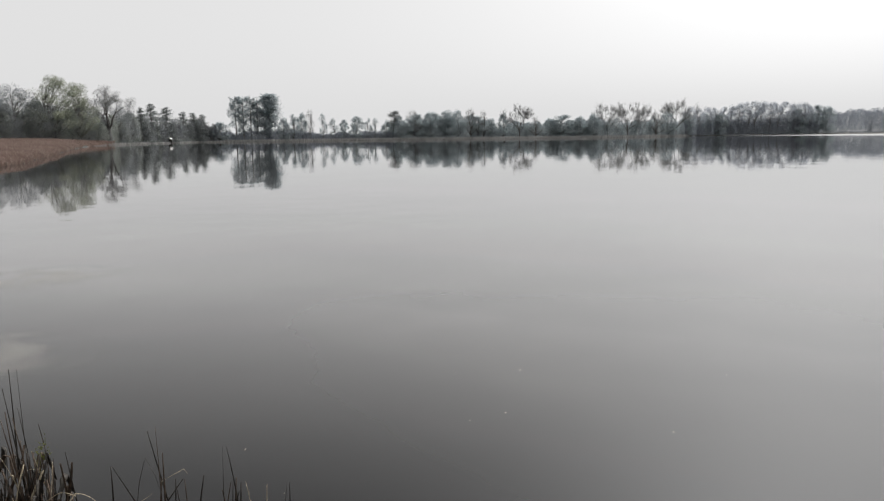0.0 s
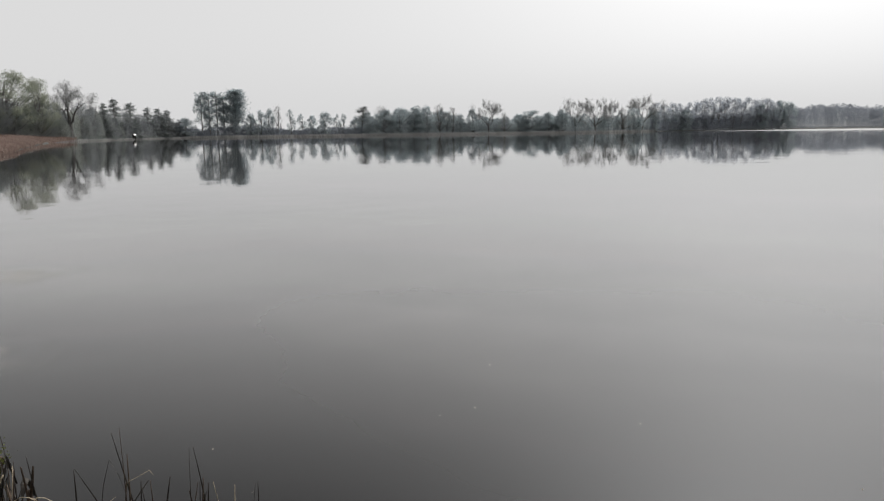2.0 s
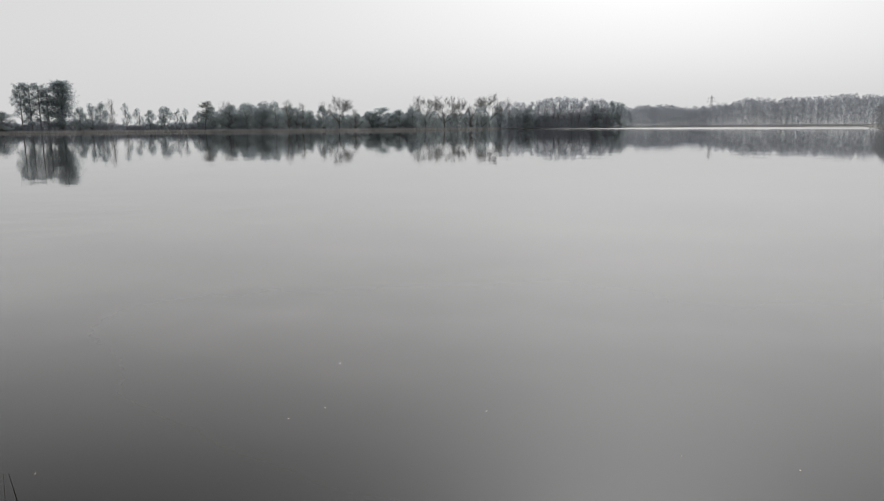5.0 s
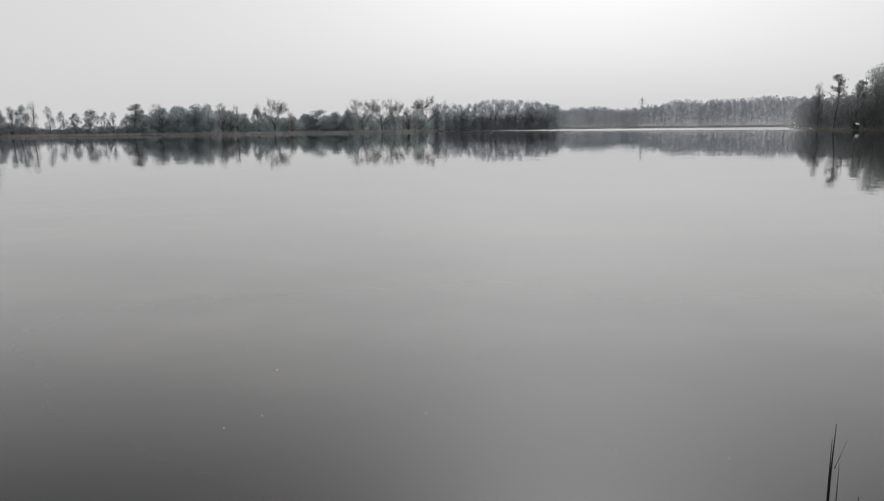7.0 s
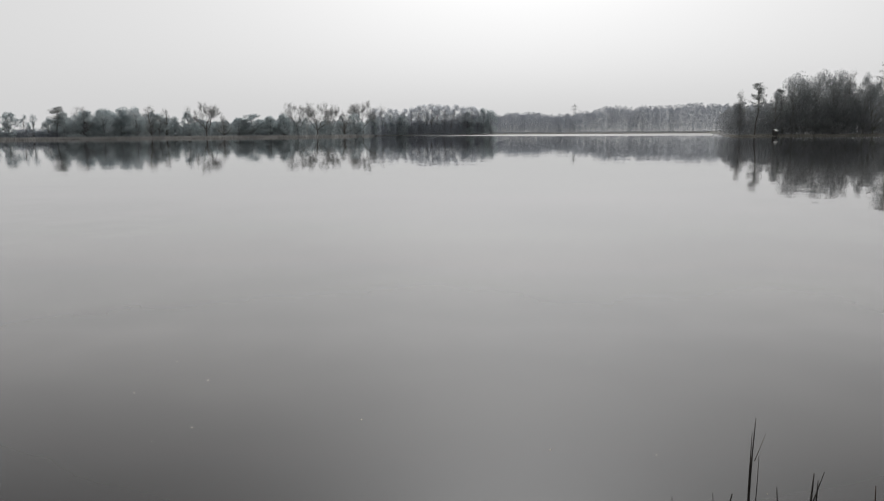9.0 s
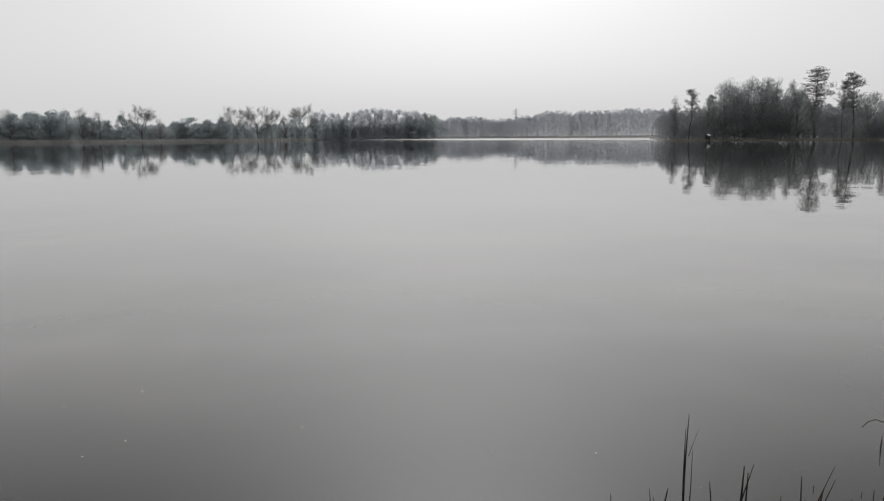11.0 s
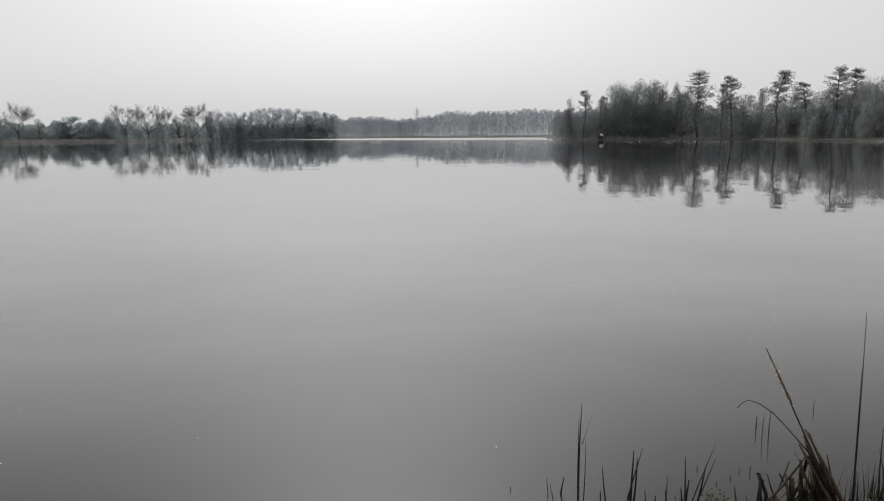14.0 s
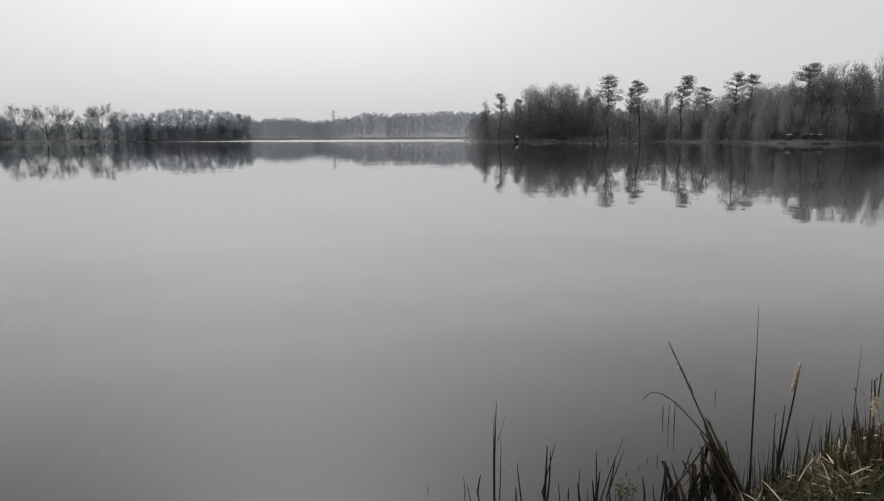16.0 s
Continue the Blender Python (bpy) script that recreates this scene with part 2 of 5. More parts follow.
def tubes(segs, sides=4):
    """Tapered tubes round segments (x0 y0 z0 x1 y1 z1 r0 r1)."""
    s = np.array(segs, float)
    a, b, r0, r1 = s[:, 0:3], s[:, 3:6], s[:, 6], s[:, 7]
    d = b - a
    d /= np.maximum(np.linalg.norm(d, axis=1, keepdims=True), 1e-9)
    helper = np.where(np.abs(d[:, 2:3]) > 0.9, np.array([[1.0, 0, 0]]), np.array([[0, 0, 1.0]]))
    u = np.cross(d, helper)
    u /= np.linalg.norm(u, axis=1, keepdims=True)
    v = np.cross(d, u)
    rings = []
    for k in range(sides):
        t = 2 * math.pi * k / sides
        o = u * math.cos(t) + v * math.sin(t)
        rings.append((a + o * r0[:, None], b + o * r1[:, None]))
    verts = np.stack([q for pair in rings for q in pair], axis=1).reshape(-1, 3)
    faces, w = [], 2 * sides
    for i in range(len(s)):
        o = i * w
        faces += [(o + 2 * k, o + 2 * ((k + 1) % sides), o + 2 * ((k + 1) % sides) + 1, o + 2 * k + 1) for k in range(sides)]
    return verts, faces


def leaves(points, size, rng, flat=0.0, long=1.0):
    """A bent leaf-shaped facet at every point, turned at random; flat: 0 any way, 1 level."""
    p = np.array(points, float)
    k = len(p)
    n = rng.normal(size=(k, 3))
    n[:, 2] += np.where(n[:, 2] > 0, 1, -1) * flat * 3
    n /= np.linalg.norm(n, axis=1, keepdims=True)
    u = np.cross(n, rng.normal(size=(k, 3)))
    u /= np.linalg.norm(u, axis=1, keepdims=True)
    v = np.cross(n, u)
    s = (size * rng.uniform(0.6, 1.4, k))[:, None]
    verts = np.stack([p - u * s * long, p - v * s * 0.55 + n * s * 0.15, p + u * s * long, p + v * s * 0.55 + n * s * 0.15], axis=1).reshape(-1, 3)
    faces = []
    for i in range(k):
        faces += [(4 * i, 4 * i + 1, 4 * i + 2), (4 * i, 4 * i + 2, 4 * i + 3)]
    return verts, faces


def foliage(points, size, rng, long=1.0, upright=0.0):
    """A small pointed leaf, or with long over 1 a twig, at every point; upright draws them towards standing."""
    p = np.asarray(points, float)
    k = len(p)
    u = rng.normal(size=(k, 3))
    u[:, 2] = np.abs(u[:, 2]) + upright
    u /= np.linalg.norm(u, axis=1, keepdims=True)
    v = np.cross(u, rng.normal(size=(k, 3)))
    v /= np.linalg.norm(v, axis=1, keepdims=True)
    s = (size * rng.uniform(0.6, 1.4, k))[:, None]
    verts = np.stack([p + u * s * long, p - u * s * 0.7 * long - v * s * 0.6 / long, p - u * s * 0.7 * long + v * s * 0.6 / long], axis=1).reshape(-1, 3)
    return verts, [(i, i + 1, i + 2) for i in range(0, 3 * k, 3)]


def ball(rng, n, power=0.24):
    """Points in a ball of radius one, denser towards its skin."""
    d = rng.normal(size=(n, 3))
    return d / np.linalg.norm(d, axis=1, keepdims=True) * rng.random((n, 1)) ** power


def joined(*pieces):
    verts, faces, o = [], [], 0
    for v, f in pieces:
        verts.append(np.asarray(v, float).reshape(-1, 3))
        faces += [tuple(i + o for i in q) for q in f]
        o += len(verts[-1])
    return np.concatenate(verts), faces


# ---------------------------------------------------------------- the lake's outline, as distance over bearing (clockwise from north)
OUT_AZ = [-75, -45, -31.5, -29.9, -28.1, -27.0, -26.2, -24.4, -21, -18.5, -12, -4, 6, 12, 16.5, 20, 27, 44.4, 45.1, 46, 50.5, 59, 63, 65, 67, 68.8, 71.6, 74.3, 82, 92, 104, 125]
OUT_R = [20, 48, 75, 85, 126, 200, 285, 350, 440, 505, 520, 510, 510, 520, 580, 720, 860, 880, 450, 300, 325, 325, 266, 244, 223, 206, 208, 215, 200, 150, 70, 20]


def far_shore(az):
    return float(np.interp(az, OUT_AZ, OUT_R))


def wood_edge(az):
    """Where the trees begin: at the shore, but far behind the reed bed in the west."""
    return max(far_shore(az), float(np.interp(az, [-40, -31, -26, -24, -21], [270, 300, 320, 350, 430])) if az < -21 else 0)


def near_shore(az):
    c = math.cos(radians(az - 20))
    bulge = 0.8 * math.exp(-((az - 77) / 7.0) ** 2)
    return 3.0 / c + bulge + 0.1 * math.sin(radians(az) * 7) + 0.05 * math.sin(radians(az) * 17) if c > 0.02 else 1e6


def at(az, r, z=0.0):
    a = radians(az)
    return Vector((r * math.sin(a), r * math.cos(a), z))


def ground_z(az, r):
    ni, no = near_shore(az), far_shore(az)
    if ni < no and r > ni:
        if r < no:
            return -1.2 * min(1, (r - ni) / 2.5, (no - r) / 2.5) - 0.02
        d = r - no
        knoll = 0.75 * math.exp(-((az - 69.5) / 3.5) ** 2) * (1 - math.exp(-d / 4))
        return 0.05 + knoll + 0.35 * (1 - math.exp(-d / 5)) + 3.1 * (1 - math.exp(-d / 350))
    d = (ni - r) if ni < 1e5 else 10
    return 0.02 + 0.6 * (1 - math.exp(-max(d, 0) / 1.1)) + (0.8 * (1 - math.exp(-max(r - 6, 0) / 60)))


def build_ground():
    az = sorted(set(np.round(np.concatenate([np.arange(-180, -40, 4), np.arange(-40, 84, 0.5), np.arange(84, 180, 4)]), 2)))
    near_steps = [0.15, 0.35, 0.6, 0.8, 0.92, 1.0]
    far_steps = [0, 1.5, 4, 8, 16, 40, 120, 350, 1000, 3200]
    verts, faces = [(0, 0, ground_z(20, 0.0))], []
    rows = 0
    for a in az:
        ni, no = near_shore(a), far_shore(a)
        lake = ni < no
        if not lake:
            ni = no = max(20.0, min(no, 60))
        col = [ni * s for s in near_steps] + [ni + min(2.5, (no - ni) * 0.3) + 0.01, no - min(2.5, (no - ni) * 0.3) + 0.02] + [no + 0.03 + s for s in far_steps]
        rows = len(col)
        for r in col:
            x, y = r * math.sin(radians(a)), r * math.cos(radians(a))
            z = ground_z(a, r) if lake else 0.62 + 0.8 * (1 - math.exp(-max(r - 6, 0) / 60))
            if r > 2:
                z += (0.06 if r < 20 else 0.03) * noise.noise((x * 0.8, y * 0.8, 0)) * min(1, r / 4)
            verts.append((x, y, z))
    n = len(az)
    for i in range(n):
        j = (i + 1) % n
        faces.append((0, 1 + j * rows, 1 + i * rows))
        for k in range(rows - 1):
            faces.append((1 + i * rows + k, 1 + j * rows + k, 1 + j * rows + k + 1, 1 + i * rows + k + 1))
    ob = mesh_object("ground", verts, faces, GROUND, smooth=True)
    bm = bmesh.new()
    bm.from_mesh(ob.data)
    bmesh.ops.recalc_face_normals(bm, faces=bm.faces)
    bm.to_mesh(ob.data)
    bm.free()
    tagged(ob, "dull brown grassy ground rising gently round the lake", "ground", kind="structure")


def build_water():
    """One level sheet; it runs on under the land round the lake."""
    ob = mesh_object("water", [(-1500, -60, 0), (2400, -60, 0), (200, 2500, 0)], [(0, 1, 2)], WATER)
    tagged(ob, "calm grey lake water mirroring sky and trees", "lake", kind="structure")


build_ground()
build_water()


# ---------------------------------------------------------------- trees
def limb(segs, tips, p, d, length, r, depth, rng, spread, lift_, fork, thin=0.62):
    """One limb of a few bent pieces, with its side limbs."""
    pieces = 3
    for i in range(pieces):
        d = d + Vector(rng.normal(0, 0.16, 3)) + Vector((0, 0, lift_))
        d.normalize()
        q = p + d * (length / pieces)
        r2 = max(r * (1 - 0.13), 0.02)
        segs.append((*p, *q, r, r2))
        p, r = q, r2
        if depth > 0 and (i > 0):
            for _ in range(fork if i == pieces - 1 else 1):
                side = Vector(rng.normal(size=3))
                side -= side.dot(d) * d
                side.normalize()
                nd = (d + side * spread * rng.uniform(0.6, 1.3)).normalized()
                limb(segs, tips, p, nd, length * rng.uniform(0.55, 0.8), max(r * thin, 0.025), depth - 1, rng, spread, lift_, fork, thin)
    if depth == 0:
        tips.append(tuple(p))


def broad_skeleton(seed, H=20.0, bare_share=0.25, spread=0.75, depth=4, limbs=5, lift_=0.07, fork=2, girth=0.42, open_angle=0.55):
    rng = np.random.default_rng(seed)
    segs, tips, fine = [], [], []
    p, d, r = Vector((0, 0, -0.3)), Vector((rng.normal(0, 0.05), rng.normal(0, 0.05), 1)).normalized(), girth
    n = 4
    for i in range(n):
        q = p + d * (H * bare_share / n + 0.3 / n)
        segs.append((*p, *q, r * (1.25 if i == 0 else 1), r * 0.93))
        p, r = q, r * 0.93
        d = (d + Vector(rng.normal(0, 0.05, 3))).normalized()
    for i in range(limbs):
        a = 2 * math.pi * (i + rng.uniform(-0.3, 0.3)) / limbs
        nd = Vector((math.cos(a) * open_angle, math.sin(a) * open_angle, 1)).normalized() if i else Vector((0.05, 0.05, 1))
        limb(segs, tips, p - d * (H * bare_share * 0.25 * rng.random()), nd, H * 0.3 * rng.uniform(0.85, 1.15), r * 0.6, depth - 1, rng, spread, lift_, fork)
    return segs, tips, rng


def finish_tree(name, trunk, crown, bark, leaf, label):
    """Empty at the foot, with a trunk mesh and a crown mesh, scaled to height 1 and crown width 1."""
    tv, cv = np.asarray(trunk[0]), np.asarray(crown[0])
    h = max(np.quantile(cv[:, 2], 0.992), tv[:, 2].max() * 0.97)
    far = np.hypot(cv[:, 0], cv[:, 1])
    w = 2 * np.quantile(far, 0.95)
    k = np.array([1 / w, 1 / w, 1 / h])
    root = new(name)
    mesh_object("trunk", tv * k, trunk[1], bark, root)
    mesh_object("crown", cv * k, crown[1], leaf, root)
    tagged(root, label, "tree")
    return root


def split_fine(segs, limit):
    thick = [s for s in segs if s[6] > limit]
    fine = [s for s in segs if s[6] <= limit]
    return thick, fine


def bare_tree(seed, label, **kw):
    """A wide fan of limbs that end in a haze of twigs."""
    segs, tips, rng = broad_skeleton(seed, depth=5, fork=2, girth=0.6, limbs=6, **kw)
    thick, fine = split_fine(segs, 0.1)
    pts = np.repeat(np.array(tips), 9, axis=0)
    pts = pts + ball(rng, len(pts)) * 1.3
    crown = joined(tubes([(*s[:6], max(s[6], 0.07), max(s[7], 0.05)) for s in fine], 3), foliage(pts, 0.15, rng, long=2.6, upright=0.5))
    return finish_tree("bare_tree", tubes(thick, 5), crown, BARK, LEAF_BUD, label)


def clumped_tree(seed, label, leaf, clumps=34, per=70, spread=1.5, base=0.12, wide=0.42, size=0.36, shape=0.75, bark=None, name="broadleaf_tree", H=20.0, girth=0.34, forks=1, flat=0.8, long=1.0, upright=0.0):
    """A stem that divides towards leaf clumps, which fill an uneven egg-shaped crown."""
    rng = np.random.default_rng(seed)
    segs, pts = [], []
    tops = []
    for k in range(forks):
        p, r = Vector((0, 0, -0.3)), girth / forks ** 0.5
        d = Vector((rng.normal(0, 0.06 + 0.12 * (forks > 1)), rng.normal(0, 0.06 + 0.12 * (forks > 1)), 1)).normalized()
        line = [p.copy()]
        for i in range(8):
            q = p + d * H * 0.88 / 8
            segs.append((*p, *q, r, r * 0.84))
            p, r = q, r * 0.84
            line.append(p.copy())
            d = (d + Vector((rng.normal(0, 0.06), rng.normal(0, 0.06), 0.08))).normalized()
        tops.append(line)
    lop = rng.uniform(-0.12, 0.12, 2)
    for k in range(clumps):
        f = (k + rng.random()) / clumps                      # height in the crown
        z = H * (base + (1 - base) * f * 0.96)
        prof = math.sin(math.pi * min(1.0, 0.16 + 0.8 * f ** shape)) ** 0.7
        rad = H * wide * prof * math.sqrt(rng.uniform(0.08, 1.0))
        a = rng.uniform(0, 2 * math.pi)
        c = Vector((math.cos(a) * rad + lop[0] * H * f * wide, math.sin(a) * rad + lop[1] * H * f * wide, z))
        line = tops[k % forks]
        j = max(1, min(7, int((z / H - 0.12 - 0.3 * rad / H) * 8)))
        start = line[j]
        m = start.lerp(c, 0.5) + Vector((0, 0, -0.06 * rad + rng.normal(0, 0.3)))
        th = 0.05 + 0.06 * (1 - f)
        segs += [(*start, *m, th * 1.5, th), (*m, *c, th, th * 0.5)]
        for _ in range(4):                                   # twigs in the clump
            e = c + Vector(ball(rng, 1)[0] * spread * 1.5)
            segs.append((*m.lerp(c, rng.uniform(0.4, 1)), *e, 0.045, 0.025))
        n = int(per * rng.uniform(0.6, 1.4))
        pts.append(np.array(c) + ball(rng, n) * np.array([1, 1, flat]) * spread * 1.75 * rng.uniform(0.65, 1.2))
    pts = np.concatenate(pts)
    pts = pts[pts[:, 2] > 0.3]
    thick, fine = split_fine(segs, 0.051)
    crown = joined(tubes(fine, 3), foliage(pts, size, rng, long=long, upright=upright))
    return finish_tree(name, tubes(thick, 5), crown, bark or BARK, leaf, label)


def veteran_tree(seed, label):
    segs, tips, rng = broad_skeleton(seed, depth=4, fork=2, girth=0.75, bare_share=0.34, spread=0.62, limbs=5, open_angle=0.75)
    thick, fine = split_fine(segs, 0.1)
    pts = np.repeat(np.array(tips), 60, axis=0)
    pts = pts + ball(rng, len(pts)) * 1.25
    crown = joined(tubes([(*s[:6], max(s[6], 0.08), max(s[7], 0.05)) for s in fine], 3), foliage(pts, 0.13, rng))
    return finish_tree("broadleaf_tree", tubes(thick, 6), crown, BARK_PINE, LEAF_BUD, label)


def pine_tree(seed, label, base=0.5, lean=0.04, H=20.0, reach=3.2, droop=0.0, whorls=21, name="pine_tree", leaf=None, per=26):
    """A tall bare stem, often bent or twinned, with a deep crown of separate flat sprays that rounds off at the top."""
    rng = np.random.default_rng(seed)
    segs, pts = [], []
    p, r, d = Vector((0, 0, -0.3)), 0.3, Vector((rng.normal(0, lean), rng.normal(0, lean), 1)).normalized()
    steps, line = 14, []
    for i in range(steps):
        q = p + d * (H / steps)
        r2 = 0.3 * (1 - 0.85 * (i + 1) / steps)
        segs.append((*p, *q, r, r2))
        line.append((q.copy(), r2))
        p, r = q, r2
        d = (d + Vector((rng.normal(0, lean * 1.2), rng.normal(0, lean * 1.2), 0.05))).normalized()
    for i in range(whorls):
        f = base + (1 - base) * (i + rng.uniform(0.0, 1.0)) / whorls
        c, rr = line[min(steps - 1, int(f * steps))]
        along = (f - base) / (1 - base)
        girth_ = (0.45 + 1.6 * along) if along < 0.34 else (1 - ((along - 0.34) / 0.66) ** 1.7 * 0.78)
        for _ in range(rng.integers(3, 6)):
            a = rng.uniform(0, 2 * math.pi)
            L = reach * girth_ * rng.uniform(0.45, 1.2)
            b = Vector(c) + Vector((0, 0, rng.uniform(-0.5, 0.5)))
            dd = Vector((math.cos(a), math.sin(a), rng.uniform(0.0, 0.75) - droop)).normalized()
            rad = 0.08
            for j in range(3):
                e = b + dd * L / 3
                segs.append((*b, *e, rad, rad * 0.7))
                b, rad = e, rad * 0.7
                dd = (dd + Vector((rng.normal(0, 0.22), rng.normal(0, 0.22), 0.1))).normalized()
                if j and rng.random() < 0.9:
                    k = int(per * (1.2 if j == 2 else 0.75))
                    pts.append(np.array(b) + ball(rng, k) * np.array([1, 1, 0.72]) * rng.uniform(0.55, 1.05))
    pts.append(np.array(line[-1][0]) + ball(rng, 40) * 0.8)
    for _ in range(5):                                       # dead snags below the crown
        c, rr = line[int(rng.uniform(0.25, base) * steps)]
        a, L = rng.uniform(0, 2 * math.pi), rng.uniform(0.6, 1.8)
        segs.append((*c, c[0] + math.cos(a) * L, c[1] + math.sin(a) * L, c[2] + rng.uniform(-0.2, 0.5), 0.05, 0.025))
    pts = np.concatenate(pts)
    thick, fine = split_fine(segs, 0.051)
    crown = joined(tubes(fine, 3), foliage(pts, 0.15, rng))
    return finish_tree(name, tubes(thick, 5), crown, BARK_PINE, leaf or NEEDLES, label)


def spruce_tree(seed, label, H=18.0):
    """A ragged cone of drooping branches with gaps between the whorls."""
    rng = np.random.default_rng(seed)
    segs = [(0, 0, -0.3, 0, 0, H * 0.5, 0.26, 0.15), (0, 0, H * 0.5, rng.normal(0, 0.2), rng.normal(0, 0.2), H, 0.15, 0.03)]
    pts, fine = [], []
    for i in range(20):
        f = 0.04 + 0.93 * i / 20
        shrink = rng.uniform(0.65, 1.2)
        for _ in range(8):
            a = rng.uniform(0, 2 * math.pi)
            L = (3.4 * (1 - f) ** 0.75 * rng.uniform(0.5, 1.2) + 0.35) * shrink
            z = f * H + rng.uniform(-0.3, 0.3)
            e = np.array([math.cos(a) * L, math.sin(a) * L, z - 0.2 * L + 0.15])
            fine.append((0, 0, z, *e, 0.05, 0.03))
            k = int(6 + 15 * L)
            t = rng.random(k) ** 0.6
            pts.append(np.array([0, 0, z]) + (e - np.array([0, 0, z])) * t[:, None] + ball(rng, k) * np.array([0.5, 0.5, 0.5]))
    crown = joined(tubes(fine, 3), foliage(np.concatenate(pts), 0.17, rng))
    return finish_tree("spruce_tree", tubes(segs, 6), crown, BARK, SPRUCE, label)


def poplar_tree(seed, label, dense, H=26.0):
    """A column of steep limbs from low down; the dense one in full leaf, the others with loose tufts."""
    rng = np.random.default_rng(seed)
    segs, pts = [(0, 0, -0.3, 0, 0, H * 0.45, 0.24, 0.15), (0, 0, H * 0.45, rng.normal(0, 0.2), 0, H * 0.93, 0.15, 0.04)], []
    for i in range(150 if dense else 60):
        f = rng.uniform(0.06, 0.9) if dense else rng.uniform(0.14, 0.84)
        a = rng.uniform(0, 2 * math.pi)
        wide = (3.3 * math.sin(math.pi * min(0.97, 0.2 + 0.76 * f)) ** 0.8) if dense else (2.3 * math.sin(math.pi * (0.3 + 0.62 * f)))
        L = wide * rng.uniform(0.55, 1.1)
        b = np.array([0, 0, f * H])
        e = b + np.array([math.cos(a) * L, math.sin(a) * L, L * rng.uniform(0.9, 1.9)])
        e[2] = min(e[2], H * rng.uniform(0.86, 1.0))
        segs.append((*b, *e, 0.078, 0.04))
        if dense:
            t = rng.random(70) ** 0.7
            pts.append(b + (e - b) * t[:, None] + ball(rng, 70) * 1.0)
        else:
            for t in (0.5, 0.8, 1.0):
                if rng.random() < 0.75:
                    pts.append(b + (e - b) * t + ball(rng, 24) * np.array([0.7, 0.7, 1.1]) * rng.uniform(0.6, 1.1))
    thick, fine = split_fine(segs, 0.08)
    crown = joined(tubes(fine, 3), foliage(np.concatenate(pts), 0.24 if dense else 0.2, rng))
    return finish_tree("poplar_tree", tubes(thick, 6), crown, BARK_PALE if not dense else BARK, LEAF_GREY_HAZE, label)


def plant(kinds, rows, back=8.0, group="", turn=0.0):
    """Sets trees by bearing, elevation of the top and crown width (degrees), a little behind the shore."""
    rng = random.Random(int(1000 * back) + len(rows))
    for i, (az, el, wide, kind) in enumerate(rows):
        pool = kinds[kind]
        r = wood_edge(az) + back + rng.uniform(0, 5)
        z = ground_z(az, r)
        h = r * math.tan(radians(el)) + EYE - z
        w = max(r * radians(wide) * (1.3 if kind in ("pine", "bare") else 1.12), 2.0)
        src = pool["trees"][pool["used"] % len(pool["trees"])]
        m = Matrix.Translation(at(az, r, z)) @ Matrix.Rotation(rng.uniform(0, 6.28), 4, "Z")
        ob = src if pool["used"] < len(pool["trees"]) else copy_thing(src, Matrix())
        ob.matrix_basis = m @ Matrix.Diagonal((w, w, h, 1))
        pool["used"] += 1
        if group:
            ob["group"] = group


def pool(*trees):
    return {"trees": list(trees), "used": 0}


KINDS = {
    "bare": pool(*[bare_tree(s, "leafless grey tree with wide forked crown on the shore", spread=0.66, open_angle=1.0, bare_share=0.2) for s in (11, 12, 13, 14)]),
    "veteran": pool(veteran_tree(24, "old forked tree with open crown just coming into leaf")),
    "leafing": pool(*[clumped_tree(s, "tall broad tree with pale fresh spring leaves", LEAF_YOUNG, clumps=56, per=190, spread=1.15, base=0.2, wide=0.34, size=0.16, forks=2) for s in (22, 23)]),
    "dark": pool(*[clumped_tree(s, "dense dark broadleaf tree standing by the lake", LEAF_DARK, clumps=54, per=230, spread=1.35, base=0.04, wide=0.34, size=0.16, flat=1.25, long=1.5, upright=0.8) for s in (31, 32, 33, 34)]),
    "airy": pool(*[clumped_tree(s, "slender half-bare tree with thin airy crown", LEAF_BUD, clumps=40, per=60, spread=1.0, base=0.22, wide=0.28, size=0.15, bark=BARK, long=1.7) for s in (41, 42, 43, 44)]),
    "alder": pool(*[clumped_tree(s, "slim dark alder with small uneven crown", LEAF_DARK, clumps=44, per=180, spread=1.0, base=0.12, wide=0.28, size=0.145, flat=1.2, long=1.5, upright=0.8) for s in (45, 46, 47)]),
    "grey": pool(*[clumped_tree(s, "full grey-green tree on the hazy far shore", LEAF_GREY_HAZE, clumps=44, per=170, spread=1.35, base=0.04, wide=0.36, size=0.29, shape=0.9) for s in (35, 36, 37, 38)]),
    "greyslim": pool(*[clumped_tree(s, "slim grey-green tree on the hazy far shore", LEAF_GREY_HAZE, clumps=30, per=90, spread=1.0, base=0.14, wide=0.27, size=0.24) for s in (48, 49, 50)]),
    "standard": pool(*[clumped_tree(s, "tall hazy grey-green tree with high crown over bare stem", LEAF_HAZE, clumps=26, per=110, spread=1.1, base=0.4, wide=0.24, size=0.24, girth=0.26, bark=BARK_PALE) for s in (81, 82, 83, 84)]),
    "pine": pool(*[pine_tree(s, "tall old pine with bare trunk and layered dark crown", base=b, lean=l) for s, b, l in ((51, 0.4, 0.04), (52, 0.45, 0.07), (53, 0.36, 0.03), (54, 0.42, 0.06), (55, 0.46, 0.05))]),
    "spruce": pool(*[spruce_tree(s, "dark pointed spruce tree by the water") for s in (61, 62, 63)]),
    "poplar": pool(*[poplar_tree(s, "slim half-bare poplar in a row on the shore", False) for s in (71, 72)]),
    "column": pool(poplar_tree(73, "dense dark columnar poplar at the end of the row", True)),
}

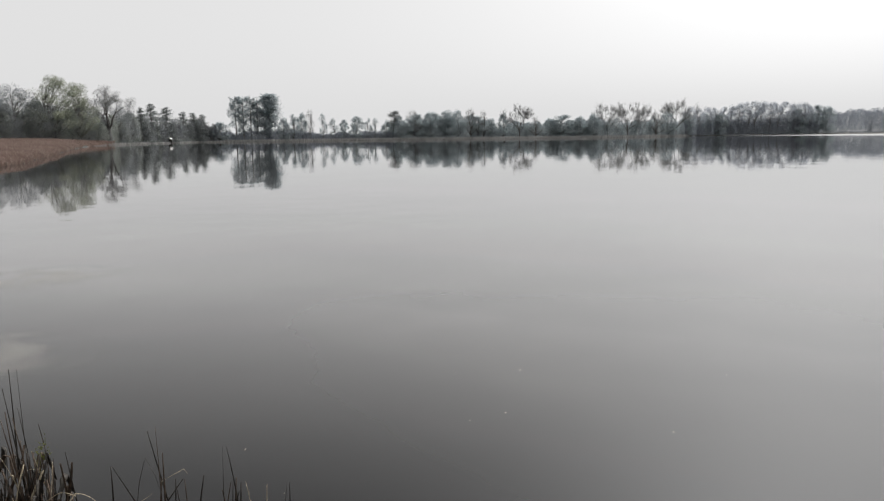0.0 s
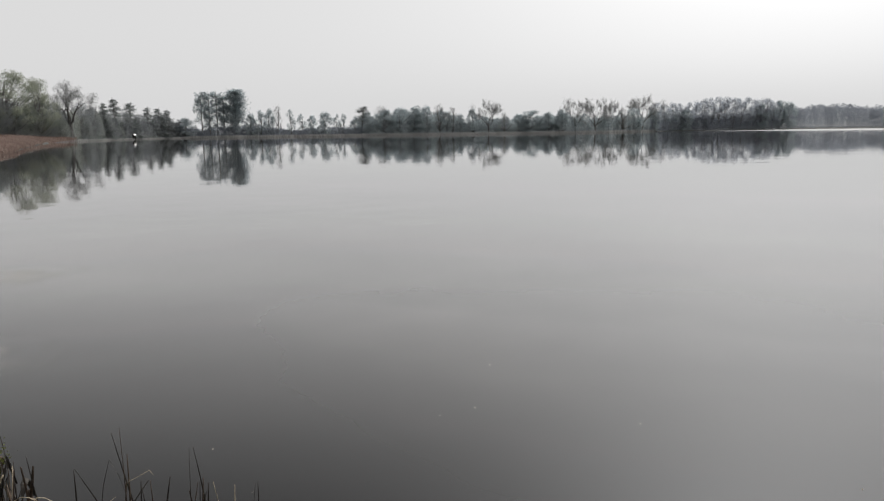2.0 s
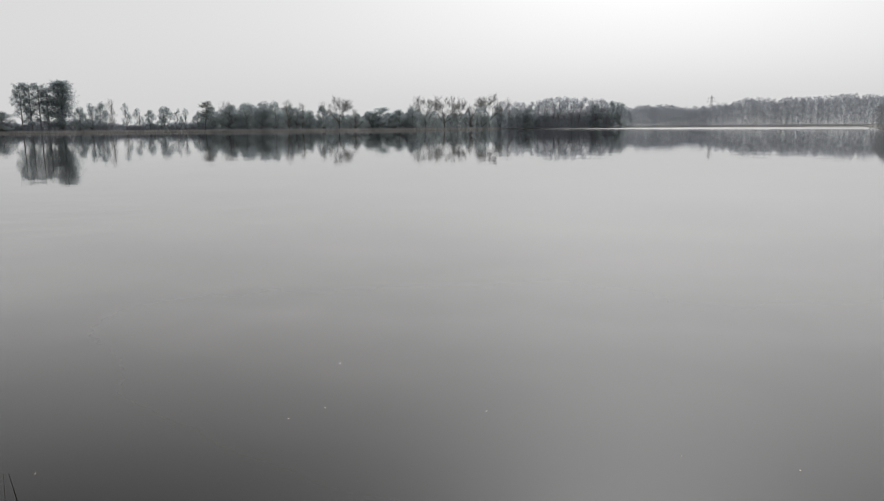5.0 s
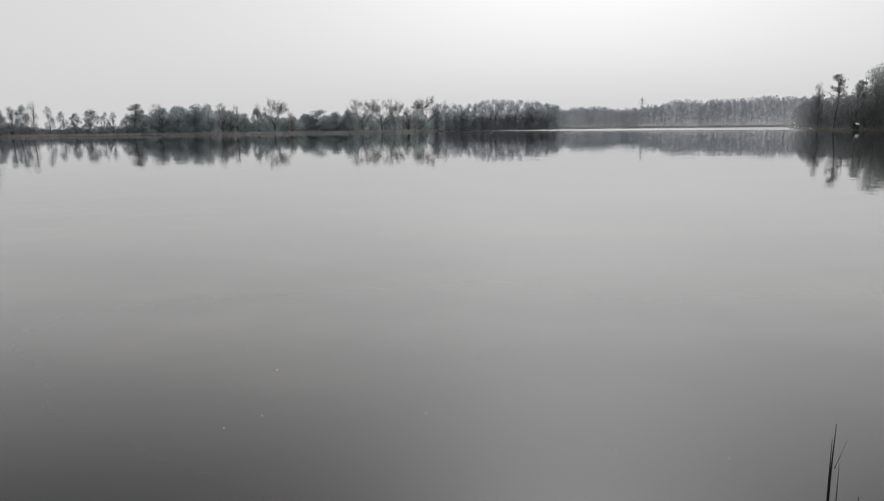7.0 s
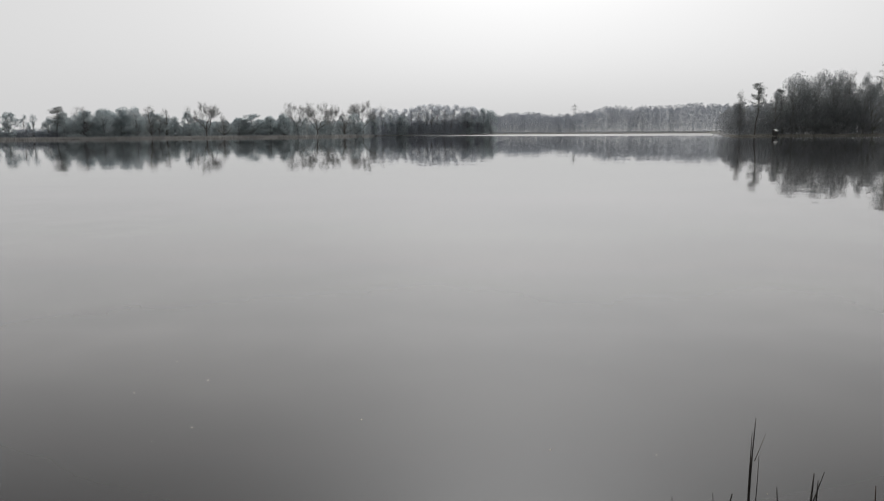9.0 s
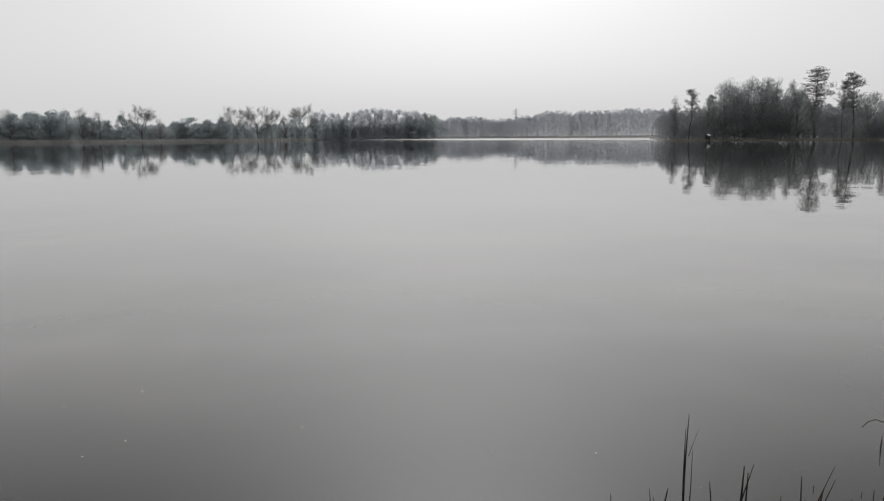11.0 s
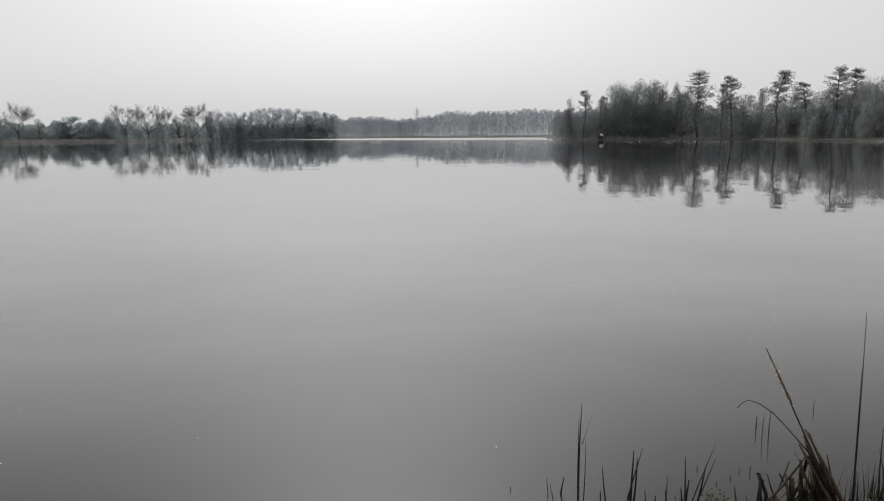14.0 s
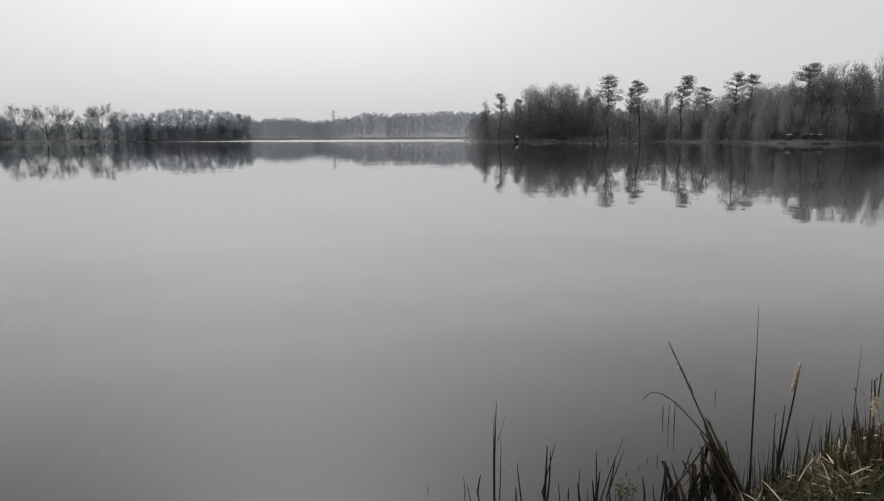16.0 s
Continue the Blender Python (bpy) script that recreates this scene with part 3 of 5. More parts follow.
LEFT = [(-33.0, 3.9, 3.0, "dark"), (-32.2, 3.75, 2.4, "dark"), (-30.4, 3.66, 3.0, "dark"), (-27.9, 4.3, 3.2, "leafing"), (-26.5, 3.9, 2.5, "leafing"),
        (-31.0, 2.27, 2.2, "dark"), (-29.0, 2.6, 2.2, "dark"), (-28.0, 2.4, 2.0, "dark"), (-26.2, 2.51, 1.6, "dark"), (-25.2, 2.1, 1.4, "dark"),
        (-23.2, 2.93, 1.0, "airy"), (-24.0, 2.3, 1.8, "dark"), (-23.3, 2.0, 1.6, "dark"), (-22.4, 2.34, 1.4, "spruce"), (-21.7, 2.65, 1.7, "spruce"), (-22.3, 1.75, 1.6, "dark"), (-21.0, 1.6, 1.4, "dark"), (-19.9, 1.5, 1.3, "dark"),
        (-20.7, 2.36, 1.7, "spruce"), (-19.5, 2.05, 1.5, "spruce")]
ROW = [(-18.8, 1.96, 1.5, "spruce"), (-18.2, 1.83, 1.3, "spruce"), (-18.6, 1.45, 1.6, "dark"), (-17.0, 1.2, 1.5, "grey"),
       (-15.75, 3.1, 1.0, "poplar"), (-15.2, 3.13, 0.9, "poplar"), (-14.65, 3.13, 1.0, "poplar"), (-14.15, 2.96, 0.9, "poplar"), (-13.3, 3.3, 1.55, "column"),
       (-12.2, 1.5, 0.9, "grey"), (-11.5, 1.79, 1.1, "greyslim"), (-10.9, 1.82, 0.9, "grey"), (-10.2, 2.13, 0.9, "airy"), (-9.2, 1.82, 0.7, "greyslim"), (-8.4, 1.47, 0.7, "greyslim"),
       (-7.6, 1.33, 0.8, "grey"), (-6.6, 1.58, 1.1, "grey"), (-5.7, 1.45, 0.6, "greyslim"), (-5.2, 1.44, 0.7, "greyslim"), (-4.3, 1.2, 0.9, "grey")]
OPPOSITE = [(-3.8, 2.0, 0.9, "pine"), (-3.3, 1.6, 1.0, "grey"), (-2.1, 2.02, 1.6, "airy"), (-1.9, 1.7, 1.5, "grey"), (-0.7, 1.83, 1.7, "grey"), (0.4, 1.95, 1.5, "grey"),
            (1.4, 1.94, 1.2, "grey"), (2.4, 2.12, 1.2, "airy"), (3.4, 1.92, 1.0, "airy"), (2.9, 1.5, 1.2, "grey"), (4.0, 1.3, 0.9, "grey"), (5.0, 1.68, 1.0, "grey"), (6.25, 2.33, 1.9, "bare"),
            (7.5, 1.42, 1.1, "airy"), (8.6, 1.19, 1.1, "grey"), (9.6, 1.5, 1.8, "grey"), (10.9, 1.35, 1.4, "grey"), (12.0, 1.52, 1.2, "grey"),
            (13.0, 2.33, 1.9, "bare"), (14.5, 2.33, 1.7, "bare")]
POINT = [(15.5, 2.34, 1.4, "bare"), (16.6, 1.57, 1.4, "airy"), (18.0, 2.47, 2.2, "bare"), (17.4, 1.5, 1.4, "grey"), (19.0, 1.93, 1.1, "standard"), (19.6, 1.8, 0.9, "standard"), (20.2, 1.9, 1.0, "standard"),
         (20.8, 1.85, 0.9, "standard"), (21.4, 1.88, 0.9, "standard"), (21.9, 1.97, 1.0, "standard"), (22.4, 2.12, 1.0, "standard"), (22.9, 2.18, 1.0, "standard"), (23.4, 2.23, 1.1, "standard"), (23.9, 2.2, 1.0, "standard"),
         (24.4, 2.15, 1.0, "standard"), (24.9, 2.12, 1.0, "standard")]
HEAD = [(25.4, 2.14, 1.0, "standard"), (25.9, 2.03, 1.0, "standard"), (26.5, 2.06, 1.2, "standard"), (27.0, 1.93, 1.0, "standard"), (27.5, 1.83, 1.0, "grey"), (28.1, 1.7, 1.0, "grey"),
        (18.7, 1.45, 1.1, "grey"), (21.0, 1.4, 1.2, "grey"), (26.2, 1.6, 1.3, "grey")]
EAST = [(46.6, 2.84, 1.0, "airy"), (47.6, 3.36, 0.95, "pine"), (48.9, 2.81, 1.2, "alder"), (49.4, 2.9, 1.0, "pine"), (50.0, 3.82, 2.3, "dark"), (51.5, 3.9, 2.4, "dark"), (52.6, 3.87, 2.4, "dark"), (50.8, 3.4, 2.2, "dark"), (53.2, 3.4, 2.2, "dark"), (55.0, 3.2, 2.2, "dark"), (59.2, 2.7, 2.2, "dark"), (62.3, 2.9, 1.5, "alder"), (64.2, 2.9, 2.4, "dark"),
        (53.5, 3.95, 1.1, "airy"), (54.4, 3.71, 1.1, "alder"), (56.0, 4.62, 1.75, "pine"), (57.7, 3.6, 0.9, "pine"), (58.4, 4.15, 1.2, "pine"), (60.3, 3.2, 1.3, "alder"), (61.4, 4.4, 1.75, "pine"),
        (63.3, 3.52, 1.6, "pine"), (64.8, 4.48, 1.5, "pine"), (65.8, 4.32, 1.5, "pine"), (66.6, 3.7, 1.2, "bare"), (67.5, 3.6, 1.7, "alder"), (68.7, 3.91, 1.4, "alder"), (69.5, 4.86, 1.7, "pine"),
        (69.9, 4.3, 1.8, "bare"), (71.6, 4.75, 2.0, "bare")]
EDGE = [(66.9, 3.2, 1.6, "dark"), (68.0, 3.4, 1.5, "alder"), (70.0, 3.6, 1.6, "alder"), (71.2, 4.0, 1.6, "alder"), (73.2, 4.1, 1.8, "dark"), (72.7, 4.6, 1.9, "dark"), (74.0, 5.0, 2.0, "bare"), (75.5, 4.8, 2.0, "alder"), (77.0, 5.0, 2.0, "pine"), (78.6, 4.8, 2.2, "bare"), (80.5, 5.0, 2.2, "airy")]
plant(KINDS, LEFT, 14, "trees on the reedy shore")
plant(KINDS, [(-24.6, 3.75, 3.6, "veteran")], 4, "trees on the reedy shore")
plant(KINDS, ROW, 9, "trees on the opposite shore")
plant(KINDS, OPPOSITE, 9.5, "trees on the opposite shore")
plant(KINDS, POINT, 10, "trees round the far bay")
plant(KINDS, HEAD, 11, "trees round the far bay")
plant(KINDS, EAST, 7, "trees on the near wooded shore")
plant(KINDS, [(70.75, 4.75, 3.0, "veteran"), (72.4, 4.9, 2.4, "veteran")], 5, "trees on the near wooded shore")
plant(KINDS, EDGE, 8, "trees on the near wooded shore")


# ---------------------------------------------------------------- undergrowth, far wood, reed belts
def thicket(name, label, az0, az1, back, deep, top, count, per, size, mat, seed, category="shrubs", wide=3.0, stem_share=0.5, even=0.0, least=0.0, clear=(0, 0)):
    """A wood's edge or scrub that cannot be counted: many leaf-filled humps of uneven height, with stems; top: elevation in degrees over bearing."""
    rng = np.random.default_rng(seed)
    pts, segs = [], []
    for k in range(count):
        a = az0 + (az1 - az0) * (k + rng.random()) / count
        d = back + deep * rng.random()
        if clear[0] < a < clear[1]:
            d += 14
        r = max(wood_edge(a), least if a < 27 else least * 1.38) + d
        z0 = ground_z(a, r)
        lump = 0.82 + 0.3 * noise.noise((a * 1.1, 0.3, seed)) + 0.22 * noise.noise((a * 4.3, d * 0.05, seed + 3))
        lump += (0.97 - lump) * even
        h = max(1.5, (r * math.tan(radians(top(a))) + EYE - z0) * lump * rng.uniform(0.78 + 0.12 * even, 1.08))
        c = np.array(at(a, r, z0))
        w = wide * rng.uniform(0.7, 1.4)
        n = int(per * rng.uniform(0.7, 1.3))
        f = rng.random(n) ** 0.75
        ang, rad = rng.uniform(0, 2 * math.pi, n), rng.random(n) ** 0.16 * w * (1.15 - 0.15 * f) * np.sqrt(np.maximum(0.04, 1 - f ** 3.5))
        q = np.stack([np.cos(ang) * rad, np.sin(ang) * rad, h * f], axis=1)
        q += ball(rng, n) * 0.6
        pts.append(c + q)
        if rng.random() < stem_share:
            lean_ = rng.normal(0, 0.04 * h, 2)
            segs.append((*c, c[0] + lean_[0], c[1] + lean_[1], z0 + h * 0.95, 0.14, 0.05))
    pts = np.concatenate(pts)
    stems = tubes(segs, 4)
    v, f = joined(foliage(pts, size, rng, long=1.25, upright=0.4), stems)
    ob = mesh_object(name, v, f, mat)
    return tagged(ob, label, category, kind="stuff")


thicket("shoreline_scrub", "dense greenish scrub under the trees behind the reeds", -37, -21.5, 12, 30, lambda a: float(np.interp(a, [-37, -28, -25, -22], [2.8, 2.8, 2.0, 1.5])), 120, 1100, 0.27, SCRUB_GREEN, 5)
WEST_TOP = lambda a: float(np.interp(a, [-22, -20, -18, -16.8, -16, -12, -9.5, -8.5, -5], [1.5, 1.4, 1.5, 0.8, 0.55, 0.75, 0.35, 0.35, 0.55]))
thicket("shoreline_scrub", "dark dense scrub between the spruces", -22.5, -17.2, 8, 16, WEST_TOP, 60, 600, 0.3, SCRUB, 61)
thicket("shoreline_scrub", "low hazy scrub along the opposite shore", -17.4, -3.5, 8, 16, WEST_TOP, 95, 420, 0.36, SCRUB_FAR_HAZE, 6, stem_share=0.2)
thicket("shoreline_scrub", "dense hazy grey-green scrub along the opposite shore", -4, 21, 10, 30, lambda a: float(np.interp(a, [-4, -3, 0, 3, 4.3, 4.6, 5.4, 7.5, 10, 13, 18, 21], [1.25, 1.6, 1.8, 1.75, 1.0, 0.8, 1.3, 1.25, 1.4, 1.25, 1.4, 1.5])), 230, 620, 0.4, SCRUB_OPPOSITE_HAZE, 7, stem_share=0.2)
thicket("shoreline_scrub", "haze-paled scrub under the tall trees by the far bay", 18.5, 27.5, 6, 14, lambda a: 0.95, 90, 380, 0.42, SCRUB_FAR_HAZE, 71)
thicket("far_wood", "hazy grey wood behind the far bay", 19.5, 49, 9, 70, lambda a: float(np.interp(a, [19.5, 21.3, 25.6, 27, 29, 31.5, 33, 35, 37, 41, 44, 47], [1.2, 1.02, 1.05, 1.45, 1.5, 1.55, 1.42, 1.55, 1.95, 1.9, 2.1, 1.95])), 470, 900, 0.34, SCRUB_FAR_HAZE, 8, "wood", wide=5.0, even=0.75, least=640, stem_share=0.12)
thicket("shoreline_scrub", "dark bare thicket under the pines on the near wooded shore", 45.3, 84, 7, 18, lambda a: float(np.interp(a, [45.3, 46, 49, 50.5, 54, 57, 60, 64, 67, 70, 76, 84], [1.5, 1.9, 2.2, 2.9, 2.9, 2.1, 1.8, 2.0, 2.3, 2.7, 3.0, 3.0])), 200, 1350, 0.2, SCRUB, 9, clear=(67.4, 72.2))
thicket("wood_behind", "dim wood standing behind the lakeside pines", 46, 86, 26, 60, lambda a: float(np.interp(a, [46, 49, 50.5, 54, 56, 57, 59.5, 60.2, 62, 64, 66, 70, 76, 84], [2.0, 2.5, 3.5, 3.6, 2.8, 2.4, 2.1, 2.3, 2.6, 2.5, 3.0, 3.9, 4.4, 4.4])), 240, 1300, 0.25, SCRUB, 10, "wood", wide=3.6)


def reed_belt(name, label, az0, az1, back, deep, height, count, wide, mat, seed, kind="stuff", wood=False):
    """Upright dead blades along the shore; wood: filling all the ground up to the trees."""
    rng = np.random.default_rng(seed)
    verts, faces = [], []
    for i in range(count):
        a = rng.uniform(az0, az1)
        r = far_shore(a) + back + (wood_edge(a) + 12 - far_shore(a) if wood else deep) * rng.random() ** (1.6 if wood else 1)
        z = max(ground_z(a, r), -0.1)
        b = at(a, r, z)
        h = height * rng.uniform(0.6, 1.15)
        h *= min(1, 0.25 + (a - az0) / 1.5)
        if wood:
            h *= 1 + 2.0 * min(1, max(0, (r - far_shore(a)) / max(wood_edge(a) - far_shore(a), 1)))
        t = rng.uniform(0, math.pi)
        u = Vector((math.cos(t), math.sin(t), 0)) * wide * rng.uniform(0.5, 1.2)
        tilt = Vector((rng.normal(0, 0.22), rng.normal(0, 0.22), 0)) * h
        o = len(verts)
        verts += [b - u, b + u, b + tilt * 0.5 + Vector((0, 0, h * 0.6)) + u * 0.8, b + tilt + Vector((0, 0, h)), b + tilt * 0.5 + Vector((0, 0, h * 0.6)) - u * 0.8]
        faces.append((o, o + 1, o + 2, o + 3, o + 4))
    ob = mesh_object(name, verts, faces, mat)
    return tagged(ob, label, "reeds", kind=kind)


reed_belt("reed_belt", "pale dry reed fringe along the opposite shore", -17.5, 19, -1.0, 5, 1.5, 22000, 0.11, REED_PALE, 15)
reed_belt("reed_belt", "low pale reed fringe along the western shore", -25.8, -17.3, -1.0, 5, 0.8, 7000, 0.1, REED_PALE, 18)
reed_belt("reed_bed", "rust-brown dead reed bed on the shore", -39, -24.3, -0.4, 1.0, 0.55, 32000, 0.15, REED_RUST, 16, wood=True)
reed_belt("reed_belt", "pale broken reed edge of the rust-brown bed", -38.5, -24.6, -0.6, 16.0, 0.42, 4200, 0.06, REED_EDGE, 17)
reed_belt("bank_grass", "short brown grass on the low bank by the cars", 62, 75, -0.2, 9.0, 0.32, 9000, 0.06, BANK_DRY, 19)
reed_belt("bank_grass", "strip of dull dead grass below the wooded shore", 45.6, 64, -0.3, 7.0, 0.45, 12000, 0.08, BANK_DRY, 20)


# ---------------------------------------------------------------- small things on the far shores
STEEL = grained("galvanised_steel", (0.36, 0.365, 0.37), (0.46, 0.465, 0.47), (0.56, 0.565, 0.57), 0.3, 3.0, rough=0.5, bump=0)
# White roof colour standing in for sky light on huts and cars.
PAINT_WHITE = grained("lit_roof_white", (0.6, 0.6, 0.58), (0.76, 0.76, 0.74), (0.86, 0.86, 0.85), 1.2, 14.0, rough=0.4, bump=0.1)
WOOD_DARK = grained("wet_dark_wood", (0.03, 0.029, 0.028), (0.06, 0.058, 0.056), (0.11, 0.107, 0.103), 1.5, 12.0, bump=0.3)


def build_pylon(az, r, top_el):
    """A lattice power pylon behind the far wood."""
    z = ground_z(az, r)
    H = r * math.tan(radians(top_el)) + EYE - z
    root = tagged(new("power_pylon"), "grey steel lattice power pylon behind the far wood", "pylon")
    root.matrix_basis = Matrix.Translation(at(az, r, z)) @ Matrix.Rotation(radians(-az + 25), 4, "Z")
    half = lambda f: 3.2 * (1 - f) ** 1.2 + 0.45
    lv = [0, 0.16, 0.3, 0.43, 0.55, 0.66, 0.76, 0.86, 0.95]
    for sx, sy in ((1, 1), (1, -1), (-1, 1), (-1, -1)):
        segs = [(sx * half(a), sy * half(a), a * H, sx * half(b), sy * half(b), b * H, 0.13, 0.12) for a, b in zip(lv, lv[1:])]
        mesh_object("leg", *tubes(segs, 4), STEEL, root)
    for a, b in zip(lv, lv[1:]):
        for sx, sy, tx, ty in ((1, 1, -1, 1), (1, -1, -1, -1), (1, 1, 1, -1), (-1, 1, -1, -1)):
            mesh_object("brace", *tubes([(sx * half(a), sy * half(a), a * H, tx * half(b), ty * half(b), b * H, 0.055, 0.055), (tx * half(a), ty * half(a), a * H, sx * half(b), sy * half(b), b * H, 0.055, 0.055)], 4), STEEL, root)
    mesh_object("peak", *tubes([(sx * half(0.95), sy * half(0.95), 0.95 * H, 0, 0, H, 0.15, 0.1) for sx in (1, -1) for sy in (1, -1)], 4), STEEL, root)
    for f, w in ((0.66, 4.6), (0.78, 5.6), (0.89, 4.2)):
        arm = [(s * half(f), 0.4 * k, f * H, s * w, 0, f * H + 0.3, 0.16, 0.1) for s in (1, -1) for k in (1, -1)]
        arm += [(s * half(f), 0, f * H + 1.6, s * w, 0, f * H + 0.3, 0.12, 0.1) for s in (1, -1)] + [(-half(f), 0, f * H, half(f), 0, f * H, 0.12, 0.12)]
        cross = mesh_object("crossarm", *tubes(arm, 4), STEEL, root)
        for s in (1, -1):
            mesh_object("insulator", *tubes([(s * w, 0, f * H + 0.3, s * w, 0, f * H - 1.4, 0.12, 0.12)], 6), STEEL, cross)


build_pylon(34.6, 985, 2.2)


def box(x0, x1, y0, y1, z0, z1):
    v = [(x, y, z) for z in (z0, z1) for x, y in ((x0, y0), (x1, y0), (x1, y1), (x0, y1))]
    return v, [(3, 2, 1, 0), (4, 5, 6, 7), (0, 1, 5, 4), (1, 2, 6, 5), (2, 3, 7, 6), (3, 0, 4, 7)]


def build_hut(az, back, turn, label, wide=2.6, deep=2.2, eave=1.7, ridge=2.7, roof_share=1.0):
    """A little boathouse on the bank: board walls, two roof slopes (roof_share picks one to whiten as if lit), a door
    and corner posts.
    """
    r = far_shore(az) + back
    root = tagged(new("boathouse"), label, "hut")
    root.matrix_basis = Matrix.Translation(at(az, r, max(ground_z(az, r), 0.05))) @ Matrix.Rotation(radians(turn - az), 4, "Z")
    w, d = wide / 2, deep / 2
    for y, name in ((-d, "front_wall"), (d, "back_wall")):
        v = [(-w, y + k, z) for k in (-0.04, 0.04) for z in (0, eave)] + [(w, y + k, z) for k in (-0.04, 0.04) for z in (0, eave)] + [(0, y - 0.04, ridge), (0, y + 0.04, ridge)]
        mesh_object(name, v, [(0, 4, 5, 8, 1), (2, 3, 9, 7, 6), (0, 1, 3, 2), (4, 6, 7, 5), (1, 8, 9, 3), (5, 7, 9, 8), (0, 2, 6, 4)], WOOD_DARK, root)
    for x in (-w, w):
        mesh_object("side_wall", *box(x - 0.04, x + 0.04, -d + 0.05, d - 0.05, 0, eave - 0.03), WOOD_DARK, root)
    for i in range(int(wide / 0.26)):
        x = -w + 0.13 + i * 0.26
        if abs(x) > 0.45:
            mesh_object("board", *box(x - 0.12, x + 0.12, -d - 0.07, -d - 0.043, 0.02, eave - 0.05), WOOD_DARK, root)
    door = mesh_object("door", *box(-0.42, 0.42, -d - 0.09, -d - 0.045, 0.03, 1.65), WOOD_DARK, root)
    mesh_object("handle", *box(0.28, 0.32, -d - 0.13, -d - 0.091, 0.85, 1.0), STEEL, door)
    for s in (-1, 1):
        n = np.array([s * (ridge - eave), 0, w]) / math.hypot(ridge - eave, w)
        a, b = np.array([s * w * 1.16, 0, eave - 0.16 * (ridge - eave)]), np.array([0.02 * s, 0, ridge])
        v = [tuple(q + np.array([0, y, 0]) + n * k) for k in (0.03, 0.07) for q, y in ((a, -d - 0.25), (b, -d - 0.25), (b, d + 0.25), (a, d + 0.25))]
        # White on one slope paints in the light it catches; the other stays dark.
        mesh_object("roof_slope", v, [(0, 1, 2, 3), (7, 6, 5, 4), (0, 4, 5, 1), (1, 5, 6, 2), (2, 6, 7, 3), (3, 7, 4, 0)], PAINT_WHITE if s * roof_share > 0 else WOOD_DARK, root, "roof slope whitened as if lit" if s * roof_share > 0 else "dark roof slope")


build_hut(-20.5, 0.8, -50, "small dark boathouse with pale roof on the western bank", 1.3, 1.3, 2.4, 3.0)
build_hut(48.95, 0.9, -40, "small dark boathouse with pale roof slope by the dark trees", 1.4, 1.3, 1.9, 2.5)
build_hut(73.0, 3.5, 0, "low dark shelter under the bare trees on the bank", 5.2, 3.0, 1.5, 2.0, roof_share=0)


def build_log(az0, az1, back, label):
    """A dark waterlogged trunk lying along the water's edge, with broken branch stubs."""
    a, b = at(az0, far_shore(az0) + back, 0.1), at(az1, far_shore(az1) + back + 0.5, 0.16)
    g = np.random.default_rng(int(az0 * 100))
    root = tagged(new("fallen_log"), label, "log", "logs at the water's edge")
    root.location = a
    d = b - a
    line = [Vector((0, 0, 0)).lerp(d, i / 6) + Vector(g.normal(0, 0.05, 3)) for i in range(7)]
    mesh_object("trunk", *tubes([(*p, *q, 0.24 - 0.02 * i, 0.22 - 0.02 * i) for i, (p, q) in enumerate(zip(line, line[1:]))], 8), WOOD_DARK, root, smooth=True)
    for i in (2, 4, 5):
        e = line[i] + Vector((g.normal(0, 0.4), g.normal(0, 0.4), g.uniform(0.3, 0.8)))
        mesh_object("branch_stub", *tubes([(*line[i], *e, 0.07, 0.03)], 5), WOOD_DARK, root)


build_log(64.1, 66.1, -0.9, "long dark waterlogged trunk lying along the bank")
build_log(68.0, 68.6, -0.7, "short dark trunk lying in the shallows")
build_log(70.2, 71.3, -0.8, "dark mossy trunk half sunk below the parked cars")


CAR_DARK = grained("dark_car_paint", (0.03, 0.032, 0.035), (0.045, 0.047, 0.05), (0.06, 0.062, 0.066), 0.8, 30.0, rough=0.25, bump=0)
TYRE = grained("tyre_rubber", (0.02, 0.02, 0.02), (0.03, 0.03, 0.03), (0.05, 0.05, 0.05), 4.0, 40.0, rough=0.8, bump=0.2)


def glass_material():
    m, n, l, p = material("car_glass")
    p.inputs["Base Color"].default_value = (0.02, 0.022, 0.024, 1)
    p.inputs["Roughness"].default_value = 0.05
    p.inputs["IOR"].default_value = 1.5
    return m


CAR_GLASS = glass_material()


def loft(sections):
    """A closed body through rings of equal length."""
    k = len(sections[0])
    verts = [v for ring in sections for v in ring]
    faces = [(i * k + j, i * k + (j + 1) % k, (i + 1) * k + (j + 1) % k, (i + 1) * k + j) for i in range(len(sections) - 1) for j in range(k)]
    faces += [tuple(range(k - 1, -1, -1)), tuple(range((len(sections) - 1) * k, len(sections) * k))]
    return verts, faces


